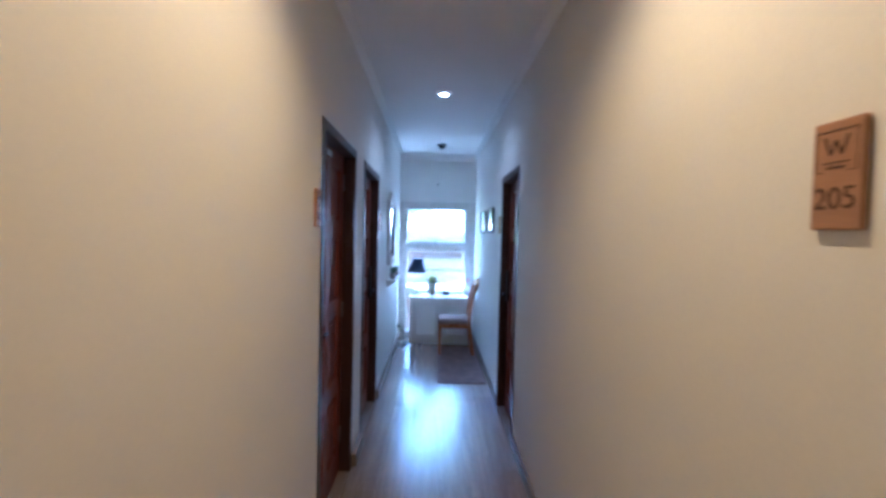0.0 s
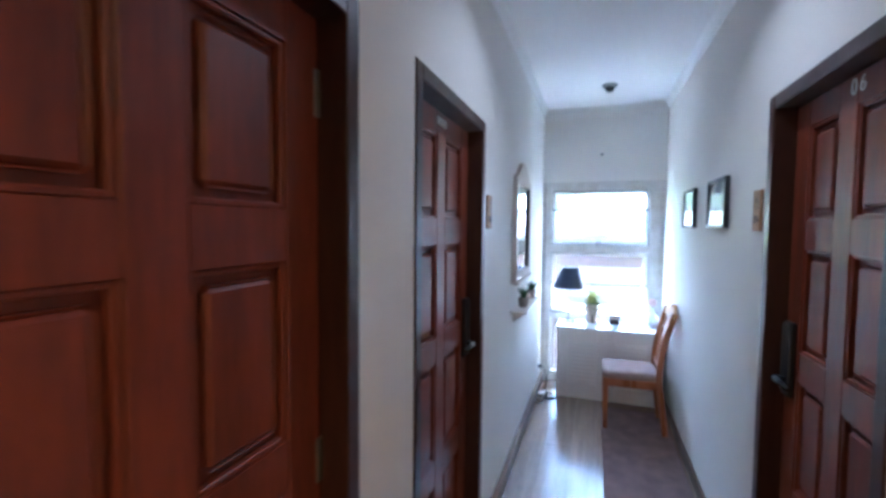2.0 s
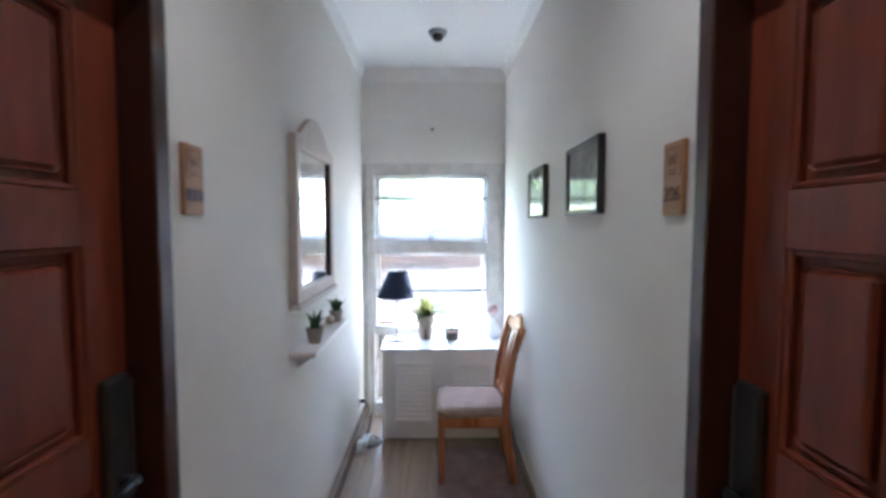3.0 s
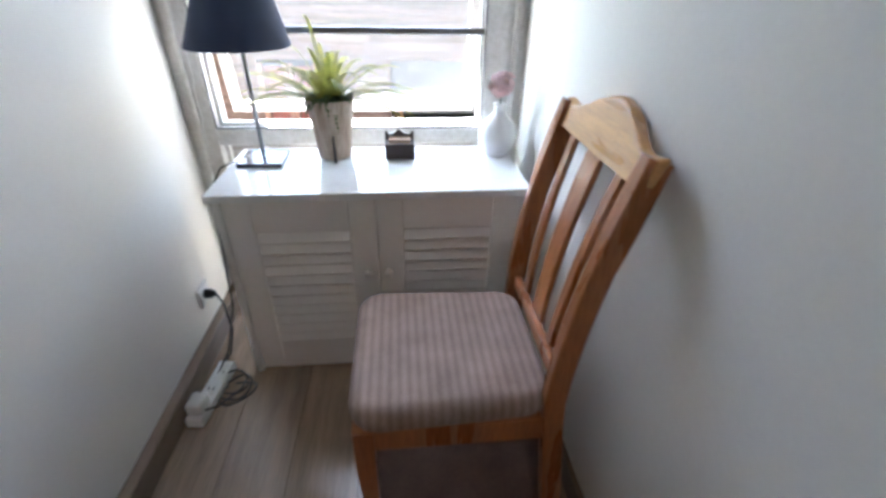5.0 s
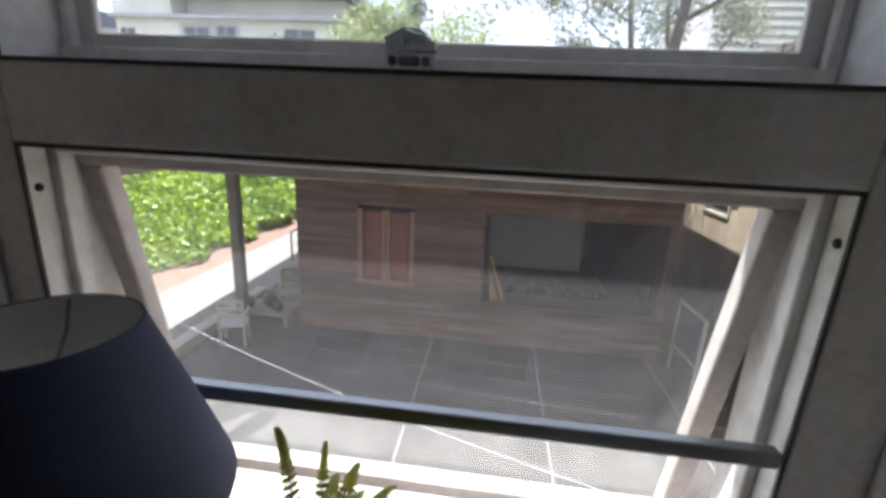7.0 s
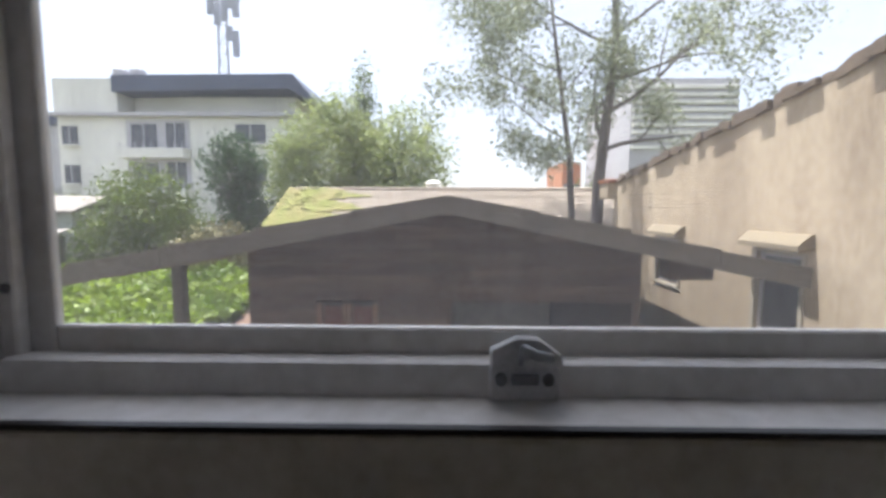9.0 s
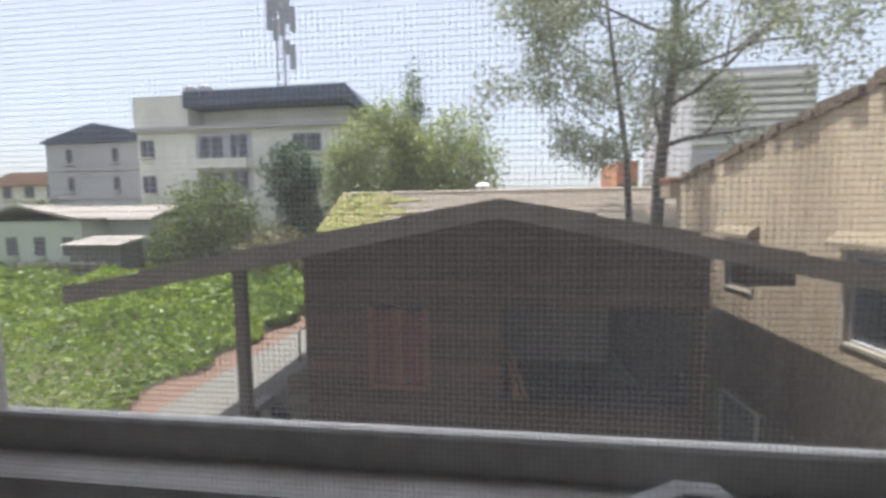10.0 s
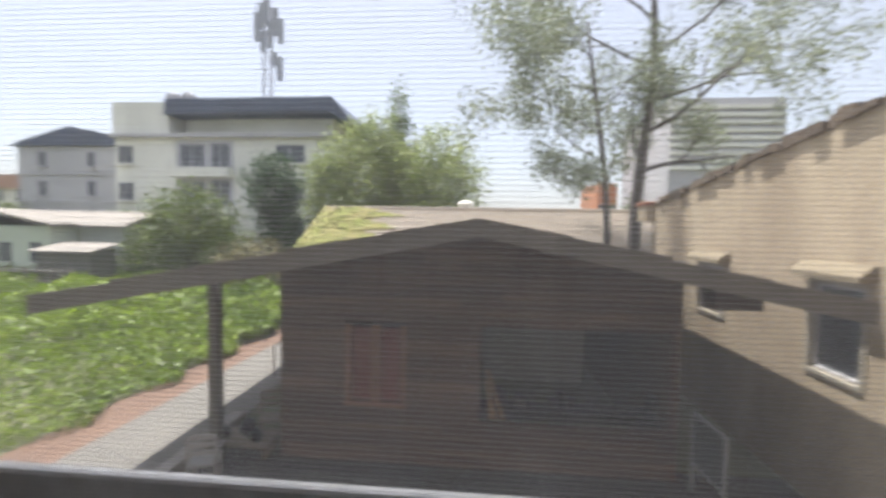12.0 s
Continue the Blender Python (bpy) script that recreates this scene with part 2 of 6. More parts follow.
RED_EARTH = surface("red_earth", (0.17, 0.105, 0.075), 0.95, var=0.15, scale=0.8, fine=20, bump=0.4)


def leaf_material(name, base, other, island=0.35):
    """Leaves that let part of the light through."""
    m = surface(name, base, 0.5, var=0.2, scale=0.4, fine=5, island=island, bump=0, other=other)
    n, l = m.node_tree.nodes, m.node_tree.links
    p = n["Principled BSDF"]
    through_light, mix = n.new("ShaderNodeBsdfTranslucent"), n.new("ShaderNodeMixShader")
    mix.inputs[0].default_value = 0.45
    l.new(p.inputs["Base Color"].links[0].from_socket, through_light.inputs["Color"])
    l.new(p.outputs[0], mix.inputs[1])
    l.new(through_light.outputs[0], mix.inputs[2])
    l.new(mix.outputs[0], n["Material Output"].inputs["Surface"])
    return m


SCREEN_WIRE = leaf_material("pale_screen_fibre", (0.44, 0.44, 0.45), (0.40, 0.40, 0.41), 0.05)
FIELD_LEAF = leaf_material("field_leaf", (0.25, 0.33, 0.035), (0.10, 0.165, 0.02), 0.45)
TREE_LEAF = leaf_material("tree_leaf", (0.16, 0.20, 0.045), (0.09, 0.13, 0.03))
PALE_LEAF = leaf_material("pale_tree_leaf", (0.30, 0.33, 0.22), (0.20, 0.23, 0.14), 0.3)
YELLOW_LEAF = leaf_material("yellow_green_leaf", (0.36, 0.40, 0.16), (0.22, 0.27, 0.10))
DARK_LEAF = leaf_material("dark_tree_leaf", (0.06, 0.11, 0.04), (0.035, 0.07, 0.025))
BARK = surface("bark", (0.13, 0.115, 0.105), 0.9, var=0.2, scale=2, fine=20, bump=0.4, stretch=(3, 3, 0.6))
FAR_WHITE = surface("far_white_wall", (0.81, 0.80, 0.735), 0.9, var=0.11, scale=0.3, fine=2.5, stretch=(1, 1, 0.35))
FAR_GREY = surface("far_grey_wall", (0.52, 0.51, 0.53), 0.9, var=0.1, scale=0.2, fine=2)
FAR_ROOF = surface("far_blue_roof", (0.11, 0.13, 0.19), 0.7, var=0.15, scale=0.3, fine=3)
FAR_WINDOW = surface("far_window_glass", (0.12, 0.13, 0.15), 0.2, var=0.2)
RUST_ROOF = surface("rusty_roof", (0.48, 0.41, 0.34), 0.8, var=0.15, scale=0.5, fine=8, stretch=(1, 0.3, 1))
ORANGE = surface("orange_wall", (0.58, 0.26, 0.15), 0.8, var=0.1, scale=0.4)

# ---- corridor ----
THICK = 0.16
DOOR_TOP = 2.06
LEFT_DOORS = ((-4.55, -3.70), (-3.37, -2.52))
RIGHT_DOORS = ((-3.37, -2.58), (-6.90, -6.05))


def side_wall(name, x0, x1, doors):
    bm = bmesh.new()
    edge = BACK
    for a, b in sorted(doors):
        box(bm, x0, x1, edge, a, -0.02, TOP)
        box(bm, x0, x1, a, b, DOOR_TOP, TOP)
        edge = b
    box(bm, x0, x1, edge, 0.16, -0.02, TOP)
    return structure(name, bm, WALL, "cream painted plaster corridor wall with door openings", "wall")


side_wall("wall_west", -THICK, 0.0, LEFT_DOORS)
side_wall("wall_east", W, W + THICK, RIGHT_DOORS)
structure("wall_south", cube(-THICK, W + THICK, BACK - 0.15, BACK, -0.02, TOP), WALL, "plain cream wall closing the corridor", "wall")
structure("ceiling", cube(-THICK, W + THICK, BACK, 0.16, TOP, TOP + 0.12), CEILING, "white painted flat corridor ceiling")
structure("floor_base", cube(-THICK, W + THICK, BACK, 0.16, -0.30, -0.012), BASEBOARD, "floor deck under the laminate", "floor")

# crown moulding
for name, xs, run in (("trim_west", (0.0, 0.028), 1), ("trim_east", (W - 0.028, W), -1)):
    x0, x1 = xs
    wall_x, room_x = (x0, x1) if run == 1 else (x1, x0)
    bm = prism(bmesh.new(), [(wall_x, TOP - 0.065), (wall_x + run * 0.008, TOP - 0.062), (wall_x + run * 0.012, TOP - 0.04), (room_x, TOP - 0.014), (room_x + run * 0.012, TOP - 0.002), (wall_x, TOP - 0.002)], "y", BACK, -0.03)
    structure(name, bm, CEILING, "white crown moulding along the ceiling", "trim")
bm = prism(bmesh.new(), [(0.0, TOP - 0.09), (-0.012, TOP - 0.085), (-0.018, TOP - 0.05), (-0.05, TOP - 0.016), (-0.062, TOP - 0.002), (0.0, TOP - 0.002)], "x", 0.0, W)
structure("trim_north", bm, CEILING, "white crown moulding over the window", "trim")

# skirting between the doors
def skirting(name, x0, x1, stretches):
    bm = bmesh.new()
    for a, b in stretches:
        box(bm, x0, x1, a, b, 0.0, 0.085, 0.003)
    structure(name, bm, BASEBOARD, "brown wooden baseboard", "baseboard")


skirting("baseboard_west", 0.0, 0.034, ((BACK, -4.56), (-3.69, -3.38), (-2.51, -0.002)))
skirting("baseboard_east", W - 0.014, W, ((BACK, -6.91), (-6.04, -3.38), (-2.57, -0.002)))

# ---- window ----
# openings of the window unit: x0, x1 and three lights above one another
OX0, OX1 = 0.09, 0.99
LOW = (0.10, 0.655)
MID = (0.71, 1.317)
HIGH = (1.404, 1.93)
bm = bmesh.new()
box(bm, 0.0, W, 0.0, 0.16, 2.02, TOP)
box(bm, 0.0, W, 0.0, 0.16, -0.02, 0.06)
structure("wall_north", bm, WINDOW_WALL, "cream plaster wall above and below the window", "wall")

window = thing("window_1", (0.55, 0.06, 0.06), "grey-white painted wooden window filling the corridor's end", "window")
window["kind"] = "structure"


def frame_bar(name, x0, x1, z0, z1, y0=0.0, y1=0.12):
    part(name, cube(x0, x1, y0, y1, z0, z1, bevel=0.004, seg=2), WHITE_FRAME, window)


frame_bar("jamb", 0.0, OX0, 0.06, 2.02)
frame_bar("jamb", OX1, W, 0.06, 2.02)
frame_bar("window_sill", OX0, OX1, 0.06, LOW[0])
frame_bar("transom", OX0, OX1, LOW[1], MID[0])
frame_bar("transom", OX0, OX1, MID[1], HIGH[0])
frame_bar("head", OX0, OX1, HIGH[1], 2.02)
# inner lining bead along the right-hand and left-hand jambs
for x in (0.028, 1.075):
    part("bead", cube(x, x + 0.016, -0.012, -0.001, 0.06, 2.0, bevel=0.004, seg=2), WHITE_FRAME, window)
# stop beads set back in each light
for z0, z1 in (LOW, MID):
    bm = bmesh.new()
    for x0, x1 in ((OX0, OX0 + 0.014), (OX1 - 0.014, OX1)):
        box(bm, x0, x1, 0.038, 0.062, z0, z1, 0.002)
    box(bm, OX0 + 0.014, OX1 - 0.014, 0.038, 0.062, z1 - 0.014, z1, 0.002)
    box(bm, OX0 + 0.014, OX1 - 0.014, 0.038, 0.062, z0, z0 + 0.014, 0.002)
    part("stop_bead", bm, WHITE_FRAME, window)
bm = bmesh.new()
for x0, x1 in ((OX0, OX0 + 0.014), (OX1 - 0.014, OX1)):
    box(bm, x0, x1, 0.084, 0.099, HIGH[0], HIGH[1], 0.002)
box(bm, OX0 + 0.014, OX1 - 0.014, 0.084, 0.099, HIGH[1] - 0.014, HIGH[1], 0.002)
prism(bm, [(0.064, HIGH[0] + 0.0005), (0.099, HIGH[0] + 0.0005), (0.099, HIGH[0] + 0.024), (0.072, HIGH[0] + 0.027), (0.068, HIGH[0] + 0.026)], "x", OX0 + 0.0145, OX1 - 0.0145)
part("stop_bead", bm, WHITE_FRAME, window)
# dark rubber edge of the screens
for z0, z1 in (MID, HIGH):
    bm = bmesh.new()
    for x0, x1 in ((OX0 + 0.0005, OX0 + 0.0035), (OX1 - 0.0035, OX1 - 0.0005)):
        box(bm, x0, x1, 0.0015, 0.006, z0 + 0.0005, z1 - 0.0005)
    box(bm, OX0 + 0.0035, OX1 - 0.0035, 0.0015, 0.008, z1 - 0.005, z1 - 0.0005)
    box(bm, OX0 + 0.0035, OX1 - 0.0035, 0.0015, 0.008, z0 + 0.0005, z0 + 0.005)
    part("screen_gasket", bm, BLACK_PLASTIC, window, "black rubber edge strip")


for x, y, z in ((OX0 + 0.0005, 0.020, 1.262), (OX1 - 0.0005, 0.020, 1.262)):
    d = 1 if x < 0.5 else -1
    bm = lathe(bmesh.new(), [(0.0055, 0), (0.005, 0.002), (0.003, 0.0035)], (0, 0, 0), 12)
    bm.transform(Matrix.Translation((x, y, z)) @ Matrix.Rotation(radians(90 * d), 4, "Y"))
    part("screw", bm, BLACK_METAL, window, "rusty dark screw head")
bm = lathe(bmesh.new(), [(0.005, 0), (0.0045, 0.002), (0.003, 0.0035)], (0, 0, 0), 12)
bm.transform(Matrix.Translation((OX0 + 0.008, 0.084, 1.488)) @ Matrix.Rotation(radians(90), 4, "X"))
part("screw", bm, BLACK_METAL, window, "rusty dark screw head")


def sash(z0, z1, open_degrees, glazing, paint, stile, foot, depth, y0=0.064):
    """A sash hung at its top edge, pushed outwards at the bottom."""
    hinge = Matrix.Translation((0, 0.068, z1)) @ Matrix.Rotation(radians(open_degrees), 4, "X") @ Matrix.Translation((0, -0.068, -z1))
    x0, x1, y1 = OX0 + 0.006, OX1 - 0.006, y0 + depth
    holder = part("sash_top_rail", cube(x0, x1, y0, y1, z1 - stile, z1 - 0.003, bevel=0.004, seg=2), paint, window)
    bars = [cube(x0, x0 + stile, y0, y1, z0 + 0.003, z1 - stile, bevel=0.004, seg=2), cube(x1 - stile, x1, y0, y1, z0 + 0.003, z1 - stile, bevel=0.004, seg=2),
            cube(x0 + stile, x1 - stile, y0, y1, z0 + 0.003, z0 + foot, bevel=0.002, seg=1)]
    made = [holder]
    for name, b in zip(("sash_stile", "sash_stile", "sash_bottom_rail"), bars):
        made.append(part(name, b, paint, window))
    pane = part("pane", cube(x0 + stile - 0.006, x1 - stile + 0.006, y0 + 0.003, y0 + 0.005, z0 + foot - 0.006, z1 - stile + 0.006), glazing, window, "clear window pane")
    pane.visible_shadow = False
    made.append(pane)
    for ob in made:
        ob.data.transform(hinge)


sash(HIGH[0], HIGH[1], 0, DUSTY_HAZE, WHITE_FRAME, 0.028, 0.047, 0.012, 0.100)
sash(MID[0], MID[1], 11, FAINT_HAZE, SASH_PAINT, 0.032, 0.036, 0.030)
sash(LOW[0], LOW[1], 0, FAINT_HAZE, SASH_PAINT, 0.042, 0.042, 0.030)

# insect screen in the upper light: crossing wires
PITCH, WIRE = 0.0021, 0.00009
xs = np.arange(OX0 + 0.004, OX1 - 0.003, PITCH)
zs = np.arange(HIGH[0] + 0.004, HIGH[1] - 0.003, PITCH)
bars = [(x - WIRE, x + WIRE, HIGH[0] + 0.003, HIGH[1] - 0.003) for x in xs] + [(OX0 + 0.003, OX1 - 0.003, z - WIRE, z + WIRE) for z in zs]
corners = np.array([[(x0, 0.0075, z0), (x1, 0.0075, z0), (x1, 0.0075, z1), (x0, 0.0075, z1)] for x0, x1, z0, z1 in bars])
mesh_screen = new("insect_screen", quads("insect_screen", corners, SCREEN_WIRE))
tagged(mesh_screen, "fine grey insect screen mesh in the window's upper light", "insect screen", "", "stuff")

# rail across the middle light
for rail_z in (1.003, 1.732):
    part("screen_rail", cube(OX0 + 0.006, OX1 - 0.006, 0.0005, 0.018, rail_z, rail_z + 0.021, bevel=0.003, seg=2), GREY_METAL, window, "grey metal rail across the screen")

# ---- outside: ground, yard, house ----
G = -3.05
structure("ground", cube(-900, 900, 0.5, 1500, G - 1.0, G - 0.03), GRASS_GROUND, "rough green ground behind the building", "ground")
structure("ground_near", cube(-900, 900, -400, 0.5, G - 1.0, G - 0.034), GRASS_GROUND, "rough ground under the building", "ground")
yard = thing("pavement_yard", (2.0, 6.0, G - 0.03), "grey concrete yard of large slabs with pale joints", "pavement")
yard["kind"] = "structure"

structure("pavement_joints", cube(-4.95, 6.3, 0.21, 8.48, G - 0.03, G - 0.006), MORTAR, "pale mortar joints between the yard slabs", "pavement")

# own building: outer wall round the window, and a sunlit ledge under it
bm = bmesh.new()
box(bm, -12, 0.0 - THICK, 0.02, 0.20, G, 6.0)
box(bm, W + THICK, 8, 0.02, 0.20, G, 6.0)
box(bm, -THICK, W + THICK, 0.161, 0.20, G, -0.02)
box(bm, -THICK, W + THICK, 0.161, 0.20, 2.0, 6.0)
structure("wall_outer", bm, PLASTER, "outer plaster wall of the guest house", "wall")
structure("window_ledge", cube(-0.25, W + 0.25, 0.161, 0.30, 0.56, 0.62, bevel=0.008), LEDGE, "sunlit concrete ledge outside the window", "ledge")
structure("roof_slab", cube(-12, 8, -9.4, 0.9, 6.0, 6.2), CONCRETE, "roof of the guest house", "roof")

HY = 8.18
HX0, HX1 = -3.45, 4.2
RY, RX, RZ = 6.33, 0.46, 1.70
EAVE_L, EAVE_R = (-6.80, 0.31), (5.87, 0.60)
HBACK = 15.5
house = thing("wooden_house", (0.4, 10.0, G), "weathered timber house with a low gabled roof", "house")


def roof_z(x):
    if x < RX:
        return RZ + (x - RX) * (RZ - EAVE_L[1]) / (RX - EAVE_L[0])
    return RZ - (x - RX) * (RZ - EAVE_R[1]) / (EAVE_R[0] - RX)


def roof_side(xa, xb, name):
    bm = prism(bmesh.new(), [(xa, roof_z(xa)), (xb, roof_z(xb)), (xb, roof_z(xb) - 0.05), (xa, roof_z(xa) - 0.05)], "y", RY - 0.04, HBACK + 0.8)
    part(name, bm, ROOF_EDGE, house, "weathered grey roof sheets")


roof_side(EAVE_L[0], RX, "roof")
roof_side(RX, EAVE_R[0], "roof")
# barge boards in lapped lengths along the gable's edge
for xa, xb, n in ((EAVE_L[0], RX, 5), (RX, EAVE_R[0], 4)):
    for i in range(n):
        a, b = xa + (xb - xa) * i / n, xa + (xb - xa) * (i + 1) / n
        step = 0.012 * (i % 2)
        bm = prism(bmesh.new(), [(a, roof_z(a) + (0.075 if a < RX else 0.035) + step), (b, roof_z(b) + (0.035 if a < RX else 0.075) + step), (b, roof_z(b) - 0.23), (a, roof_z(a) - 0.23)], "y", RY - 0.075 - step, RY - 0.041)
        part("barge_board", bm, ROOF_EDGE, house)
        # added strip in a paler colour paints the sun's bright line along the edge
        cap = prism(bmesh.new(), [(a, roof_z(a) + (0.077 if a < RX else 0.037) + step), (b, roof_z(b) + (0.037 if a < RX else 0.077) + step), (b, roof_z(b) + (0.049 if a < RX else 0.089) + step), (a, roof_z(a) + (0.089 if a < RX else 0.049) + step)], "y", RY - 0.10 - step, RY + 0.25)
        part("roof_sheet_edge", cap, LEDGE, house, "paler strip standing in for sun on a roof sheet's edge")
# side and back walls
bm = bmesh.new()
box(bm, HX0, HX0 + 0.1, HY + 0.06, HBACK, G, 0.75)
box(bm, HX1 - 0.1, HX1, HY + 0.06, HBACK, G, 0.9)
box(bm, HX0, HX1, HBACK - 0.1, HBACK, G, 0.8)
part("wall", bm, PLANK, house)
# gable ceiling and floor close the room, its shade put into a near-black colour
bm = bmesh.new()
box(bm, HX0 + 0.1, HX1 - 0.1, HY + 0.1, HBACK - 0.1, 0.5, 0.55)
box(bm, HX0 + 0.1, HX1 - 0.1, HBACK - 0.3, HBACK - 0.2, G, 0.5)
part("room_lining", bm, ROOM_SHADE, house)
# added backing closes gaps behind the gable planks, in the room's shade colour
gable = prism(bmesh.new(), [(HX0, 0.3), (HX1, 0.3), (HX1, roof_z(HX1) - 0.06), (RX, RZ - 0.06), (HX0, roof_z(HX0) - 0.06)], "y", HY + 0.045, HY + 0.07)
part("gable_boarding", gable, ROOM_SHADE, house)
# opening and window of the front wall
OP = (0.53, 4.03, -2.14, -0.27)
WN = (-2.12, -0.92, -1.92, -0.32)

# front wall's fittings
bm = bmesh.new()
for x0, x1, z0, z1 in ((OP[0] - 0.06, OP[0], OP[2] - 0.06, OP[3] + 0.06), (OP[1], OP[1] + 0.06, OP[2] - 0.06, OP[3] + 0.06), (OP[0], OP[1], OP[3], OP[3] + 0.06), (OP[0], OP[1], OP[2] - 0.06, OP[2])):
    box(bm, x0, x1, HY - 0.03, HY + 0.09, z0, z1, 0.006)
part("opening_frame", bm, PLANK, house, "weathered timber frame of the wide opening")
part("sheet_panel", cube(OP[0] + 0.05, 2.51, HY + 0.35, HY + 0.38, -1.42, OP[3] + 0.2, bevel=0.01), GREY_SHEET, house, "dull grey sheet hung behind the opening")
# counter and clutter are coloured near-black to stand for indoor shade
part("counter", cube(OP[0], OP[1], HY + 0.3, HY + 0.8, -2.2, -2.0, bevel=0.01), ROOM_SHADE, house, "cluttered counter coloured dark for the shade inside the opening")
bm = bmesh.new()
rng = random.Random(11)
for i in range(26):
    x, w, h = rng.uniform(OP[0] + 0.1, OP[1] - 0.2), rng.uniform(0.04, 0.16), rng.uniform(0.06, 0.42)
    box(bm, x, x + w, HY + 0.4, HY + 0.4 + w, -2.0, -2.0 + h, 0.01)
part("counter_clutter", bm, ROOM_SHADE, house, "bottles and boxes coloured dark for the room's shade", kind="stuff")
POLE = surface("brown_pole", (0.32, 0.19, 0.09), 0.8, var=0.2, scale=6, fine=40)
for x0, x1, z1 in ((0.98, 0.66, -1.15), (0.84, 0.62, -1.35), (0.74, 0.70, -1.55)):
    part("leaning_pole", tube(bmesh.new(), [(x0, HY - 0.05, -2.06), (x1, HY + 0.14, z1)], [0.035, 0.026], 8), POLE, house, "brown pole leaning in the opening")
shutters = part("window", cube(WN[0], WN[1], HY + 0.06, HY + 0.08, WN[2], WN[3]), ROOM_SHADE, house, "shuttered window with two reddish leaves")
SHUTTER_EDGE = surface("shutter_frame", (0.30, 0.17, 0.12), 0.7, var=0.15, scale=4, fine=30)
wx = (WN[0] + WN[1]) / 2
for x0, x1 in ((WN[0] + 0.07, wx - 0.05), (wx + 0.05, WN[1] - 0.07)):
    part("shutter", cube(x0 + 0.06, x1 - 0.06, HY + 0.02, HY + 0.05, WN[2] + 0.1, WN[3] - 0.06, bevel=0.008), SHUTTER, shutters)
bm = bmesh.new()
for x0, x1 in ((WN[0], WN[0] + 0.1), (wx - 0.09, wx - 0.01), (wx + 0.01, wx + 0.09), (WN[1] - 0.1, WN[1])):
    box(bm, x0, x1, HY - 0.02, HY + 0.05, WN[2] + 0.07, WN[3], 0.006)
box(bm, WN[0] - 0.04, WN[1] + 0.04, HY - 0.04, HY + 0.05, WN[2] - 0.02, WN[2] + 0.07, 0.006)
part("frame", bm, SHUTTER_EDGE, shutters)
part("post", cube(-4.61, -4.41, 7.6, 7.8, G, roof_z(-4.5) - 0.05, bevel=0.015), surface("grey_post", (0.16, 0.15, 0.13), 0.85, var=0.2, scale=3, fine=30, stretch=(3, 3, 0.5)), house, "grey timber post under the eave")
part("purlin", prism(bmesh.new(), [(-5.7, roof_z(-5.7) - 0.26), (HX0, roof_z(HX0) - 0.28), (HX0, roof_z(HX0) - 0.06), (-5.7, roof_z(-5.7) - 0.06)], "y", 7.5, 7.62), PLANK, house)
part("soffit_block", cube(4.25, 5.0, 7.2, 7.6, 0.35, 0.68, bevel=0.01), PLANK, house)

# strip of red earth and the concrete path by the house
structure("road_earth", prism(bmesh.new(), [(-9.0, 4.2), (-7.5, 4.2), (-7.2, 20), (-8.5, 20)], "z", G - 0.03, G - 0.012), RED_EARTH, "strip of bare red earth beside the path", "path")
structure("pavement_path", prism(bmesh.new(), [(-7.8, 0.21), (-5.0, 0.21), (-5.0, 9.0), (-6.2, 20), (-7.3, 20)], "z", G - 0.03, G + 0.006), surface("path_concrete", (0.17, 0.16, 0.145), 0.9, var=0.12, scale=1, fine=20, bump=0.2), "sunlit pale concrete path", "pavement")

structure("kerb", cube(-5.28, -4.98, 4.6, 9.6, G - 0.02, G + 0.22, bevel=0.015), LEDGE, "low worn concrete kerb beside the path", "kerb")

# odds and ends under the eave
def garden_chair(x, y, turn, material, label):
    c = thing("garden_chair", (x, y, G), label, "chair", "old chairs under the eave")
    m = pose(x, y, G, 0, 0, turn)
    def add(name, bm):
        bm.transform(m)
        part(name, bm, material, c)
    for sx in (-0.22, 0.22):
        for sy in (-0.2, 0.2):
            add("leg", cube(sx - 0.025, sx + 0.025, sy - 0.025, sy + 0.025, 0.0, 0.42 if sy < 0 else 0.95, bevel=0.006))
    add("seat", cube(-0.25, 0.25, -0.25, 0.25, 0.42, 0.46, bevel=0.01))
    for z in (0.62, 0.76, 0.90):
        add("back_slat", cube(-0.2, 0.2, 0.185, 0.215, z, z + 0.08, bevel=0.006))
    for sx in (-0.25, 0.25):
        add("armrest", cube(sx - 0.03, sx + 0.03, -0.24, 0.22, 0.64, 0.67, bevel=0.006))


OLD_WOOD = surface("old_pale_wood", (0.30, 0.25, 0.19), 0.8, var=0.2, scale=5, fine=40)
garden_chair(-4.0, 8.9, 20, OLD_WOOD, "pale wooden garden chair beside the house wall")
garden_chair(-3.95, 10.2, -10, OLD_WOOD, "pale wooden garden chair against the side wall")
garden_chair(-4.35, 7.1, 200, surface("white_plastic_chair", (0.42, 0.41, 0.39), 0.5, var=0.08), "weathered white plastic chair near the post")
low = thing("low_platform", (-4.4, 8.2, G), "low wooden platform with dark pots on it", "platform")
part("boards", cube(-4.95, -3.6, 7.85, 8.6, G + 0.26, G + 0.32, bevel=0.01), OLD_WOOD, low)
for x in (-4.85, -3.7):
    part("support", cube(x - 0.05, x + 0.05, 7.95, 8.5, G, G + 0.26, bevel=0.008), OLD_WOOD, low)
